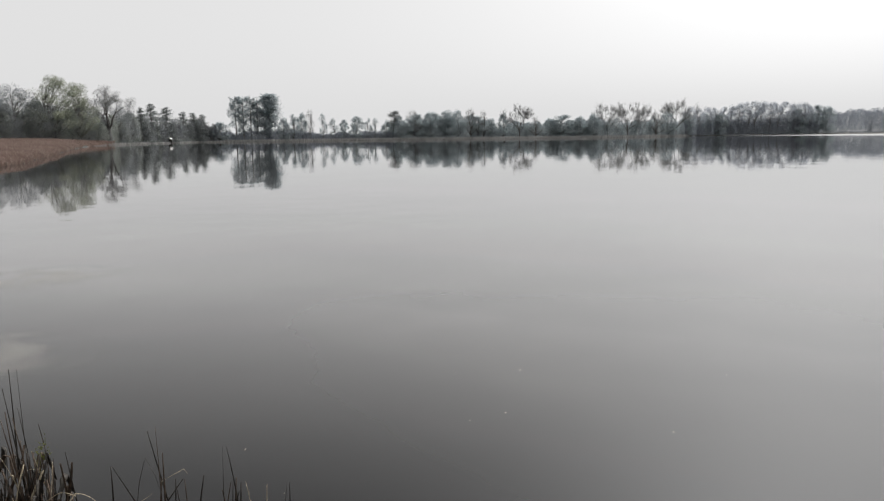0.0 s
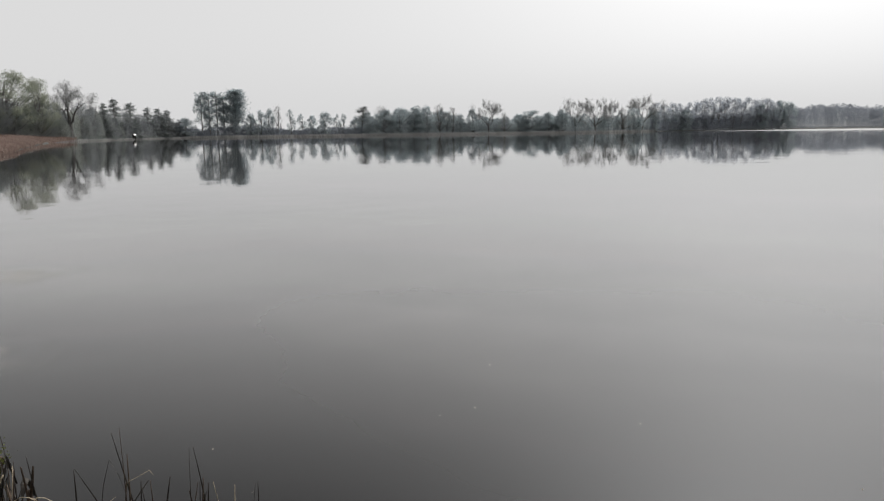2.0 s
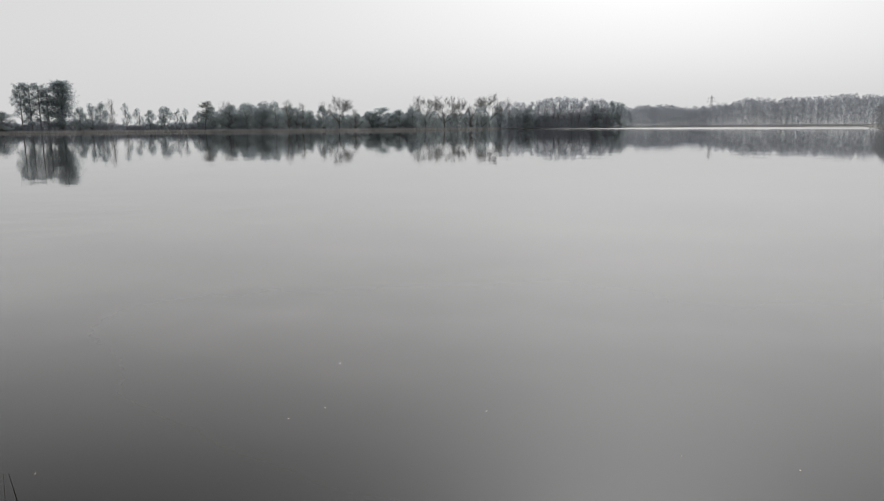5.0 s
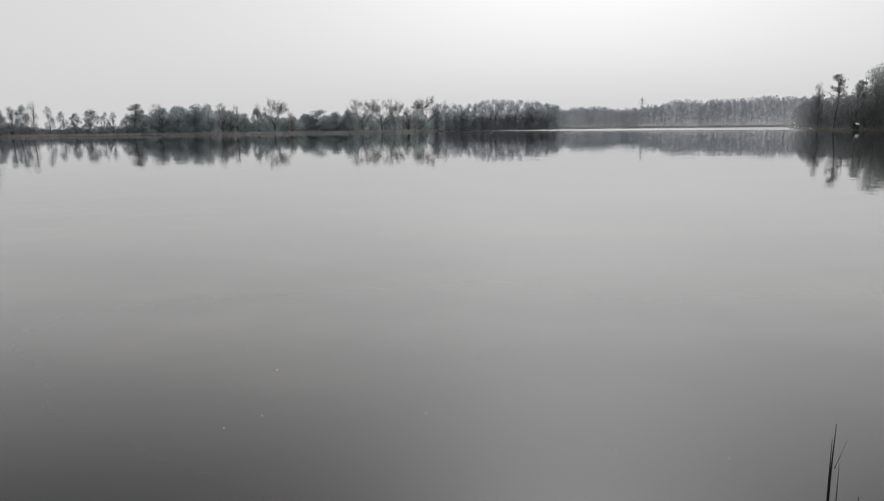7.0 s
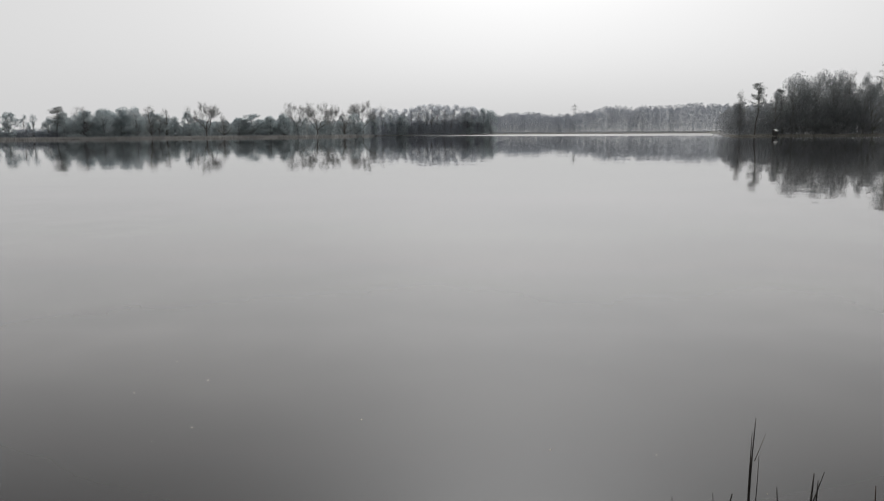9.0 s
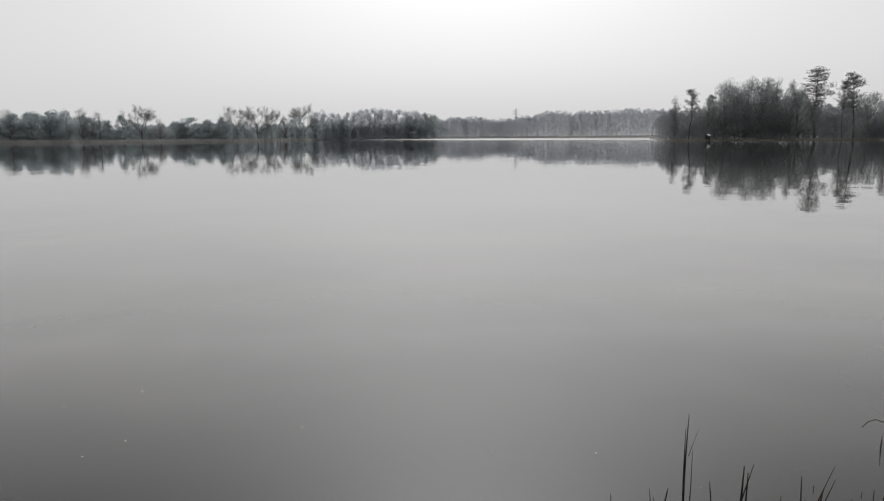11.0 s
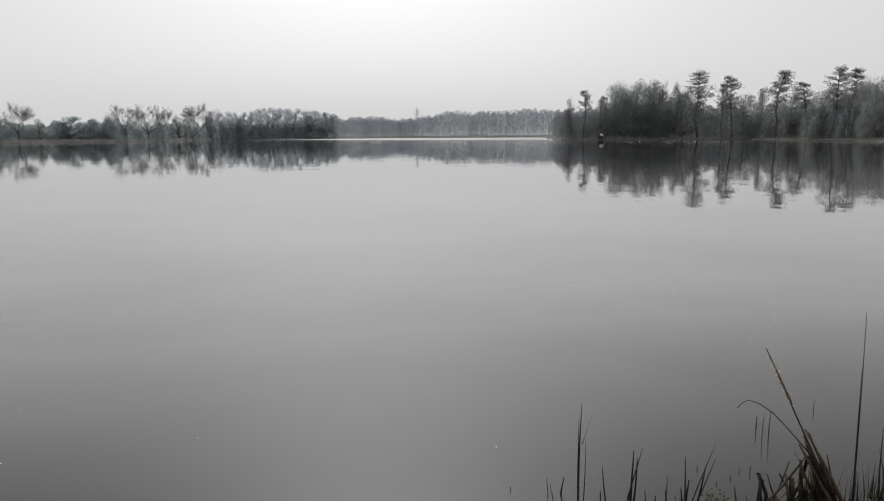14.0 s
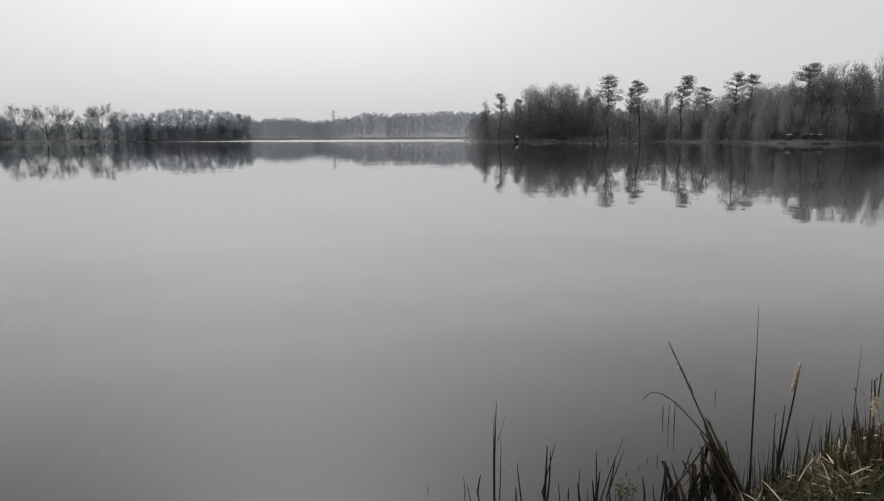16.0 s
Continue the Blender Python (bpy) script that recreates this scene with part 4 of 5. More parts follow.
def build_car(az, back, turn, label, roof_mat):
    """A parked car: body, cabin glass, roof, four wheels with rims."""
    r = far_shore(az) + back
    root = tagged(new("parked_car"), label, "car", "cars parked on the bank")
    root.matrix_basis = Matrix.Translation(at(az, r, ground_z(az, r))) @ Matrix.Rotation(radians(turn), 4, "Z")

    def ring(x, w, z0, z1, c=0.12):
        return [(x, -w + c, z0), (x, w - c, z0), (x, w, z0 + c), (x, w, z1 - c), (x, w - c, z1), (x, -w + c, z1), (x, -w, z1 - c), (x, -w, z0 + c)]

    body = [ring(-2.1, 0.72, 0.4, 0.78), ring(-1.95, 0.82, 0.28, 0.9), ring(-1.0, 0.87, 0.25, 0.95), ring(0.7, 0.87, 0.25, 0.94), ring(1.6, 0.84, 0.26, 0.84), ring(2.0, 0.74, 0.32, 0.7), ring(2.1, 0.66, 0.4, 0.62)]
    mesh_object("body", *loft(body), CAR_DARK, root, "dark painted body")
    cabin = [ring(-1.75, 0.7, 0.88, 0.97, 0.04), ring(-1.35, 0.68, 0.88, 1.36, 0.08), ring(-0.2, 0.68, 0.88, 1.42, 0.08), ring(0.25, 0.68, 0.88, 1.38, 0.08), ring(0.95, 0.72, 0.86, 0.95, 0.04)]
    mesh_object("windows", *loft(cabin), CAR_GLASS, root, "dark window glass")
    # The sky's glint on the roof is painted in as a white colour.
    roof = [ring(-1.45, 0.6, 1.36, 1.42, 0.025), ring(-1.2, 0.66, 1.38, 1.48, 0.04), ring(-0.2, 0.67, 1.4, 1.5, 0.04), ring(0.3, 0.62, 1.36, 1.43, 0.025)]
    mesh_object("roof", *loft(roof), roof_mat, root, "pale roof catching the sky")
    for x in (-1.3, 1.3):
        for y in (-0.8, 0.8):
            wheel = mesh_object("wheel", *tubes([(x, y - 0.1, 0.31, x, y + 0.1, 0.31, 0.31, 0.31), (x, y - 0.1, 0.31, x, y - 0.12, 0.31, 0.31, 0.2), (x, y + 0.1, 0.31, x, y + 0.12, 0.31, 0.31, 0.2)], 14), TYRE, root, "black tyre")
            mesh_object("rim", *tubes([(x, y - 0.11, 0.31, x, y + 0.11, 0.31, 0.2, 0.2), (x, y - 0.11, 0.31, x, y - 0.1, 0.31, 0.2, 0.02), (x, y + 0.11, 0.31, x, y + 0.1, 0.31, 0.2, 0.02)], 12), STEEL, wheel, "grey metal rim")


build_car(68.75, 6.5, 10, "dark car with glinting roof parked on the bank", PAINT_WHITE)
build_car(69.9, 7.5, 75, "dark car seen end-on parked between trunks", PAINT_WHITE)
build_car(70.65, 7.0, 20, "dark car with glinting roof parked under bare trees", PAINT_WHITE)

# pollen film drifting on the water
def pollen_material():
    m, n, l, p = material("pollen_film")
    tc = n.new("ShaderNodeTexCoord")
    mp = n.new("ShaderNodeMapping")
    mp.inputs["Scale"].default_value = (0.75, 0.6, 1)
    mp.inputs["Rotation"].default_value = (0, 0, 0.5)
    l.new(tc.outputs["Object"], mp.inputs[0])
    a = n.new("ShaderNodeTexNoise")
    a.inputs["Scale"].default_value, a.inputs["Detail"].default_value, a.inputs["Distortion"].default_value = 0.9, 6, 1.6
    l.new(mp.outputs[0], a.inputs["Vector"])
    uv = n.new("ShaderNodeVectorMath")
    uv.operation = "LENGTH"
    sc = n.new("ShaderNodeVectorMath")
    sc.operation, sc.inputs[1].default_value = "DIVIDE", (1.7, 1.2, 1)
    l.new(tc.outputs["Object"], sc.inputs[0])
    l.new(sc.outputs[0], uv.inputs[0])
    fade = n.new("ShaderNodeMapRange")
    fade.inputs[1].default_value, fade.inputs[2].default_value, fade.inputs[3].default_value, fade.inputs[4].default_value = 0.25, 1.0, 1.0, 0.0
    l.new(uv.outputs["Value"], fade.inputs[0])
    r = n.new("ShaderNodeMapRange")
    r.inputs[1].default_value, r.inputs[2].default_value, r.inputs[4].default_value = 0.4, 0.62, 0.55
    l.new(a.outputs["Fac"], r.inputs[0])
    k = n.new("ShaderNodeMath")
    k.operation = "MULTIPLY"
    l.new(r.outputs[0], k.inputs[0])
    l.new(fade.outputs[0], k.inputs[1])
    l.new(k.outputs[0], p.inputs["Alpha"])
    p.inputs["Base Color"].default_value = (0.42, 0.405, 0.38, 1)
    p.inputs["Roughness"].default_value = 0.6
    return m


POLLEN = pollen_material()


def build_film(x, y, turn, size):
    n = 24
    ring = [(size * 3.4 * math.cos(2 * math.pi * i / n), size * 2.4 * math.sin(2 * math.pi * i / n), 0.004) for i in range(n)]
    ob = mesh_object("pollen_film", ring + [(0, 0, 0.004)], [(i, (i + 1) % n, n) for i in range(n)], POLLEN)
    ob.matrix_basis = Matrix.Translation((x, y, 0.002)) @ Matrix.Rotation(turn, 4, "Z")
    tagged(ob, "thin pale pollen film drifting on the water", "pollen film", kind="stuff")


build_film(-5.1, 7.35, 0.1, 0.5)
build_film(-6.8, 11.6, 0.64, 0.75)


# ---------------------------------------------------------------- plants at the near bank
STALK_DARK = grained("dark_wet_stalk", (0.016, 0.014, 0.012), (0.032, 0.028, 0.024), (0.075, 0.065, 0.055), 6, 60, rough=0.6, bump=0.2)
STALK_BROWN = grained("dead_brown_stalk", (0.025, 0.017, 0.013), (0.06, 0.042, 0.031), (0.16, 0.118, 0.085), 7, 70, rough=0.75, bump=0.3)
STALK_STRAW = grained("pale_straw", (0.24, 0.195, 0.135), (0.42, 0.35, 0.25), (0.62, 0.55, 0.42), 8, 60, rough=0.7, bump=0.2)
FLUFF = leafy("seed_fluff", (0.4, 0.34, 0.26), (0.55, 0.48, 0.38), (0.68, 0.62, 0.52), coarse=20, through_share=0.3)
SPIKE = grained("brown_seed_spike", (0.07, 0.045, 0.03), (0.14, 0.1, 0.07), (0.3, 0.23, 0.16), 25, 160, rough=0.9, bump=0.5)
GRASS = leafy("bank_grass", (0.008, 0.009, 0.003), (0.029, 0.03, 0.008), (0.105, 0.1, 0.028), coarse=2.5, through_share=0.35)
GRASS_DRY = leafy("dry_grass", (0.03, 0.026, 0.014), (0.1, 0.086, 0.048), (0.38, 0.34, 0.22), coarse=3, through_share=0.25)
SPROUT = leafy("fresh_sprout", (0.035, 0.04, 0.01), (0.09, 0.1, 0.026), (0.24, 0.255, 0.07), coarse=6, through_share=0.4)


def strand(points, radius, flat=1.0, sides=6, tip=0.3, swell=None):
    """A rod or folded blade along points; flat under 1 squeezes it to a blade; it tapers to tip."""
    p = np.array(points, float)
    k = len(p)
    d = np.gradient(p, axis=0)
    d /= np.maximum(np.linalg.norm(d, axis=1, keepdims=True), 1e-9)
    side = np.cross(d, np.array([0.31, 0.2, 0.93]))
    bad = np.linalg.norm(side, axis=1) < 0.15
    side[bad] = np.cross(d[bad], np.array([0.8, -0.6, 0.1]))
    side /= np.linalg.norm(side, axis=1, keepdims=True)
    up = np.cross(side, d)
    verts, faces = [], []
    for i in range(k):
        f = i / (k - 1)
        r = radius * (1 - (1 - tip) * f ** 1.5)
        if swell:
            r *= swell(f)
        for j in range(sides):
            t = 2 * math.pi * j / sides
            verts.append(p[i] + side[i] * r * math.cos(t) + up[i] * r * flat * math.sin(t))
    for i in range(k - 1):
        for j in range(sides):
            a, b = i * sides + j, i * sides + (j + 1) % sides
            faces.append((a, b, b + sides, a + sides))
    faces.append(tuple(range(sides - 1, -1, -1)))
    faces.append(tuple(range((k - 1) * sides, k * sides)))
    return np.array(verts), faces


def bowed(base, tip, bow, steps=8):
    """Points from base to tip with a slight sideways bow."""
    b, t, w = Vector(base), Vector(tip), Vector(bow)
    return [b.lerp(t, i / steps) + w * math.sin(math.pi * i / steps) for i in range(steps + 1)]


def part(name, geometry, mat, parent, label="", smooth=True):
    return mesh_object(name, geometry[0], geometry[1], mat, parent, label, smooth)


def clump(name, label, rows, seed, mats, radius=(0.0035, 0.006), category="reeds", bend=0.012):
    """A clump of stalks: rows of foot x, y and tip x, y, z."""
    rng = random.Random(seed)
    fx = sum(r[0] for r in rows) / len(rows)
    fy = sum(r[1] for r in rows) / len(rows)
    root = tagged(new(name), label, category)
    root.location = (fx, fy, 0)
    for i, (x0, y0, x1, y1, z1) in enumerate(rows):
        bow = (rng.gauss(0, bend), rng.gauss(0, bend), 0)
        under = 0.3 / max(z1, 0.12)
        pts = bowed((x0 - fx - (x1 - x0) * under, y0 - fy - (y1 - y0) * under, -0.3), (x1 - fx, y1 - fy, z1), bow)
        blade = rng.random() < 0.35
        r = rng.uniform(*radius) * 1.5
        part("blade" if blade else "stalk", strand(pts, r * (1.35 if blade else 1), 0.3 if blade else 1.0, 4 if blade else 6, 0.25), mats[i % len(mats)], root)
    return root


def local(root, *points):
    return [Vector(p) - root.location for p in points]


left = clump("reed_clump", "clump of broken dead brown reeds at the water's edge",
             [(-2.32, 3.95, -2.3, 3.96, 1.01), (-2.26, 3.99, -2.27, 3.98, 1.0), (-2.21, 3.9, -2.28, 3.86, 0.94), (-2.16, 3.93, -2.23, 3.89, 0.82), (-2.08, 3.75, -2.17, 3.69, 0.88),
              (-2.08, 3.75, -2.19, 3.68, 0.84), (-2.12, 3.84, -2.2, 3.79, 0.81), (-2.12, 3.84, -2.18, 3.8, 0.68), (-2.01, 3.91, -2.14, 3.82, 0.61), (-2.15, 3.71, -2.11, 3.73, 0.67),
              (-2.12, 3.96, -2.12, 3.95, 0.51), (-1.94, 3.94, -2.01, 3.9, 0.57)], 3, [STALK_DARK, STALK_DARK, STALK_DARK, STALK_DARK, STALK_BROWN, STALK_BROWN, STALK_BROWN, STALK_BROWN, STALK_STRAW, STALK_BROWN])
rng = random.Random(8)
for i in range(60):   # torn brown leaves standing and hanging in the clump
    b = (-2.16 + rng.uniform(-0.22, 0.14), 3.78 + rng.uniform(-0.16, 0.14), 0.0)
    h = rng.uniform(0.25, 0.7)
    e = (b[0] + rng.gauss(0, 0.1), b[1] + rng.gauss(0, 0.06), h)
    part("leaf", strand(local(left, *bowed(b, e, (rng.gauss(0, 0.03), rng.gauss(0, 0.03), 0))), rng.uniform(0.008, 0.017), 0.22, 4, 0.3), rng.choice([STALK_BROWN, STALK_BROWN, STALK_DARK, STALK_STRAW]), left)
for i in range(12):   # bleached bent leaves low in the clump
    b = Vector((-2.12 + rng.uniform(-0.2, 0.15), 3.8 + rng.uniform(-0.14, 0.12), rng.uniform(0.2, 0.45)))
    e = b + Vector((rng.uniform(-0.16, 0.16), rng.uniform(-0.1, 0.1), rng.uniform(-0.14, 0.08)))
    part("bent_leaf", strand(local(left, *bowed(b, e, (0, 0, 0.03))), rng.uniform(0.005, 0.009), 0.25, 4, 0.3), STALK_STRAW, left, "bleached bent leaf")
for i in range(22):   # broad rotten sheaths packed at the foot
    b = Vector((-2.2 + rng.uniform(-0.14, 0.17), 3.77 + rng.uniform(-0.12, 0.1), 0.0))
    e = b + Vector((rng.gauss(-0.02, 0.07), rng.gauss(0, 0.05), rng.uniform(0.3, 0.62)))
    part("sheath", strand(local(left, *bowed(b, e, (rng.gauss(0, 0.02), rng.gauss(0, 0.02), 0))), rng.uniform(0.012, 0.02), 0.3, 6, 0.5), STALK_BROWN, left, "broad rotten brown sheath")
sprig = np.array([(-2.11, 3.85, 0.6)]) + np.random.default_rng(4).normal(0, 1, (90, 3)) * np.array([0.028, 0.02, 0.035])
part("green_sprig", joined(strand(local(left, (-2.13, 3.83, 0.1), (-2.12, 3.84, 0.4), (-2.11, 3.85, 0.62)), 0.002), leaves(sprig - np.array(left.location), 0.006, np.random.default_rng(5))), SPROUT, left, "fresh yellow-green sprig", smooth=False)

mid = clump("reed_clump", "thin clump of snapped reeds standing in the water",
            [(-1.65, 4.08, -1.82, 4.0, 0.44), (-1.89, 4.08, -1.87, 4.09, 0.39), (-1.54, 4.13, -1.65, 4.09, 0.6), (-1.57, 4.01, -1.57, 4.01, 0.66), (-1.44, 4.06, -1.45, 4.06, 0.33),
             (-1.68, 3.97, -1.46, 4.06, 0.33), (-1.56, 4.03, -1.55, 4.03, 0.5), (-1.59, 4.02, -1.56, 4.02, 0.36), (-1.49, 4.05, -1.49, 4.04, 0.3), (-1.53, 4.05, -1.5, 4.06, 0.33)], 4,
            [STALK_DARK, STALK_DARK, STALK_DARK, STALK_BROWN, STALK_BROWN, STALK_DARK, STALK_BROWN, STALK_BROWN], (0.0045, 0.007))
for pts in ([(-1.75, 4.05, 0.0), (-1.71, 4.07, 0.3), (-1.67, 4.08, 0.45), (-1.63, 4.09, 0.35), (-1.6, 4.1, 0.22)],
            [(-1.58, 4.02, 0.2), (-1.56, 4.02, 0.34), (-1.49, 4.05, 0.37), (-1.45, 4.06, 0.39), (-1.43, 4.06, 0.36)],
            [(-1.72, 4.03, 0.1), (-1.69, 4.04, 0.21), (-1.64, 4.06, 0.24)]):
    part("bent_leaf", strand(local(mid, *pts), 0.005, 0.3, 4, 0.4), STALK_STRAW if pts[0][2] else STALK_DARK, mid, "bent dry leaf")
clump("reed_clump", "small clump of pale and brown reed stubs in the water",
      [(-1.44, 4.27, -1.42, 4.28, 0.24), (-1.25, 4.13, -1.25, 4.13, 0.49), (-1.22, 4.24, -1.26, 4.23, 0.44), (-1.2, 4.15, -1.19, 4.15, 0.29), (-1.11, 4.17, -1.14, 4.16, 0.26), (-1.29, 4.22, -1.25, 4.24, 0.22),
       (-1.22, 4.16, -1.21, 4.15, 0.27), (-1.19, 4.17, -1.17, 4.17, 0.25), (-1.24, 4.14, -1.18, 4.16, 0.2), (-1.26, 4.15, -1.27, 4.14, 0.22)], 5, [STALK_DARK, STALK_DARK, STALK_DARK, STALK_BROWN, STALK_STRAW, STALK_BROWN], (0.0045, 0.007))
clump("reed_stub", "single bleached reed stub in the water", [(-1.04, 4.19, -1.03, 4.2, 0.22)], 6, [STALK_STRAW], (0.004, 0.005))
clump("reed_stub", "pair of dark reed stubs in the water", [(-0.95, 4.42, -0.95, 4.42, 0.12), (-0.97, 4.41, -0.965, 4.42, 0.11)], 7, [STALK_DARK], (0.004, 0.006))

tallc = clump("reed_clump", "tall dark split reed standing alone in the water", [(3.25, 3.01, 3.25, 3.01, 0.63), (3.26, 3.0, 3.27, 2.99, 0.41), (3.245, 3.01, 3.24, 3.02, 0.54)], 9, [STALK_DARK], (0.003, 0.004))
part("twig", strand(local(tallc, (3.25, 3.0, 0.38), (3.27, 2.99, 0.45), (3.29, 2.97, 0.55)), 0.002), STALK_BROWN, tallc)
clump("reed_clump", "short dark reed shoots poking from the water", [(3.19, 3.21, 3.18, 3.22, 0.1), (3.13, 3.13, 3.13, 3.14, 0.1), (3.25, 3.16, 3.26, 3.15, 0.11), (3.02, 3.37, 3.02, 3.38, 0.03)], 10, [STALK_DARK], (0.004, 0.006))
clump("reed_clump", "fan of dark reed leaves growing from the water",
      [(3.36, 2.88, 3.33, 2.91, 0.25), (3.34, 2.91, 3.33, 2.92, 0.09), (3.52, 2.85, 3.53, 2.84, 0.32), (3.51, 2.86, 3.56, 2.8, 0.34), (3.44, 2.79, 3.46, 2.76, 0.33), (3.5, 2.71, 3.49, 2.72, 0.13), (3.61, 2.73, 3.61, 2.73, 0.05)], 11, [STALK_DARK], (0.005, 0.007))
clump("reed_clump", "group of dark upright reeds near the bank",
      [(3.65, 2.67, 3.65, 2.68, 0.18), (3.57, 2.62, 3.56, 2.63, 0.14), (3.7, 2.6, 3.7, 2.6, 0.32), (3.71, 2.59, 3.72, 2.58, 0.18), (3.62, 2.55, 3.61, 2.56, 0.17), (3.73, 2.56, 3.79, 2.47, 0.41), (3.74, 2.55, 3.79, 2.46, 0.34),
       (3.82, 2.6, 3.85, 2.56, 0.22), (3.68, 2.63, 3.68, 2.64, 0.06), (3.94, 2.4, 3.94, 2.42, 0.13)], 12, [STALK_DARK, STALK_DARK, STALK_BROWN], (0.004, 0.007))
for label, rows, thick in (
        ("single short dark reed stub out in the water", [(5.82, 2.87, 5.82, 2.87, 0.09)], 0.006),
        ("thick dark reed stub leaning over the water", [(5.13, 2.96, 5.13, 2.96, 0.11)], 0.009),
        ("pair of thin dark reed stubs standing in the water", [(5.02, 2.85, 5.022, 2.848, 0.19), (5.07, 2.83, 5.072, 2.828, 0.2)], 0.005),
        ("tiny dark reed stub breaking the surface", [(4.2, 2.84, 4.2, 2.84, 0.028)], 0.008),
        ("tiny blunt reed stub breaking the surface", [(4.11, 2.64, 4.11, 2.64, 0.022)], 0.009),
        ("tiny dark reed tip breaking the surface", [(4.25, 2.63, 4.25, 2.63, 0.025)], 0.008),
        ("short thin reed tips in the shallows", [(4.385, 2.65, 4.386, 2.648, 0.025), (4.43, 2.6, 4.43, 2.6, 0.05)], 0.006)):
    clump("reed_stub", label, rows, 13, [STALK_DARK], (thick * 0.62, thick * 0.72), bend=0.002)


def spike(parent, a, b, radius, fluffy, label, seed):
    """A seed spike from a to b, ragged, with tufts of fluff where it has burst."""
    g = np.random.default_rng(seed)
    pts = bowed(a, b, (0, 0, 0), 14)
    bumps = g.uniform(0.7, 1.25, 15)
    body = strand(local(parent, *pts), radius, 1, 8, 0.5, lambda f: float(bumps[int(f * 14)]))
    part("seed_spike", body, FLUFF if fluffy > 100 else SPIKE, parent, label)
    if fluffy:
        k = g.random(fluffy)[:, None]
        tuft = np.array(a) + (np.array(b) - np.array(a)) * k + g.normal(0, radius * 0.75, (fluffy, 3)) - np.array(parent.location)
        part("fluff", leaves(tuft, 0.008, g), FLUFF, parent, "loose pale seed fluff", smooth=False)


cat1 = clump("cattail_plant", "leaning cattail with a ragged brown seed spike", [(3.89, 1.64, 3.64, 2.12, 1.11)], 21, [STALK_DARK], (0.005, 0.006), "cattail")
spike(cat1, (3.703, 1.999, 0.83), (3.649, 2.103, 1.07), 0.007, 40, "ragged brown seed spike", 3)
rng = random.Random(22)


def torn_leaf(parent, base, tip, width, mat, seed, label=""):
    """A dead blunt leaf, often snapped over in its upper half."""
    q = random.Random(seed)
    b, t = Vector(base), Vector(tip)
    side = Vector((q.gauss(0, 1), q.gauss(0, 1), 0)).normalized()
    pts = [b.lerp(t, f) + side * q.gauss(0, 0.012) for f in (0, 0.25, 0.5, 0.75, 1.0)]
    if q.random() < 0.45:                                    # snapped over
        pts += [t + side * 0.03 + Vector((0, 0, 0.01)), t + side * q.uniform(0.06, 0.12) - Vector((0, 0, q.uniform(0.05, 0.2)))]
    part("leaf", strand(local(parent, *pts), width, q.uniform(0.12, 0.3), 6, q.uniform(0.4, 0.85)), mat, parent, label)


for i in range(54):   # the collapsed brown leaves round its foot, some leaning together like a tent
    t = rng.random()
    b = Vector((3.62 + 0.27 * t + rng.gauss(0, 0.04), 2.14 - 0.46 * t + rng.gauss(0, 0.04), 0.0))
    if i % 3 == 0:
        e = Vector((3.735 + rng.gauss(0, 0.05), 1.93 + rng.gauss(0, 0.07), rng.uniform(0.34, 0.6)))
    else:
        e = b + Vector((rng.gauss(0, 0.07), rng.gauss(0, 0.09), rng.uniform(0.14, 0.46)))
    torn_leaf(cat1, b, e, rng.uniform(0.006, 0.016), rng.choice([STALK_BROWN, STALK_DARK, STALK_DARK, GRASS_DRY]), 500 + i)
for i in range(5):    # the thick broken bundle under the leaning stalk
    b = Vector((3.86 + rng.gauss(0, 0.025), 1.7 + rng.gauss(0, 0.03), 0.0))
    e = Vector((3.735 + rng.gauss(0, 0.012), 1.935 + rng.gauss(0, 0.02), rng.uniform(0.6, 0.7)))
    part("broken_stalk", strand(local(cat1, *bowed(b, e, (rng.gauss(0, 0.01), rng.gauss(0, 0.01), 0))), rng.uniform(0.008, 0.012), 0.6, 6, 0.6), STALK_DARK if i % 2 else STALK_BROWN, cat1)
for pts, r in (([(3.8, 1.955, 0.55), (3.78, 1.97, 0.5), (3.7, 2.01, 0.39), (3.6, 2.07, 0.26)], 0.014),
               ([(3.73, 1.96, 0.62), (3.73, 1.84, 0.45), (3.73, 1.72, 0.31), (3.73, 1.6, 0.16)], 0.02),
               ([(3.72, 2.05, 0.43), (3.77, 1.99, 0.29), (3.75, 1.94, 0.15), (3.74, 1.92, 0.02)], 0.014),
               ([(3.8, 1.97, 0.68), (3.78, 1.84, 0.52), (3.79, 1.71, 0.29), (3.8, 1.6, 0.1)], 0.022),
               ([(3.82, 1.99, 0.5), (3.83, 1.98, 0.31), (3.83, 1.98, 0.02)], 0.015)):
    part("broad_leaf", strand(local(cat1, *pts[::-1]), r, 0.55, 6, 0.5), STALK_BROWN, cat1, "broad dead brown leaf")
part("arched_leaf", strand(local(cat1, (3.83, 1.7, 0.1), (3.8, 1.8, 0.35), (3.77, 1.87, 0.53), (3.74, 1.94, 0.61), (3.74, 2.03, 0.68), (3.75, 2.12, 0.735), (3.72, 2.18, 0.775), (3.7, 2.23, 0.785), (3.69, 2.26, 0.765), (3.675, 2.28, 0.73)), 0.011, 0.4, 4, 0.4), STALK_DARK, cat1)

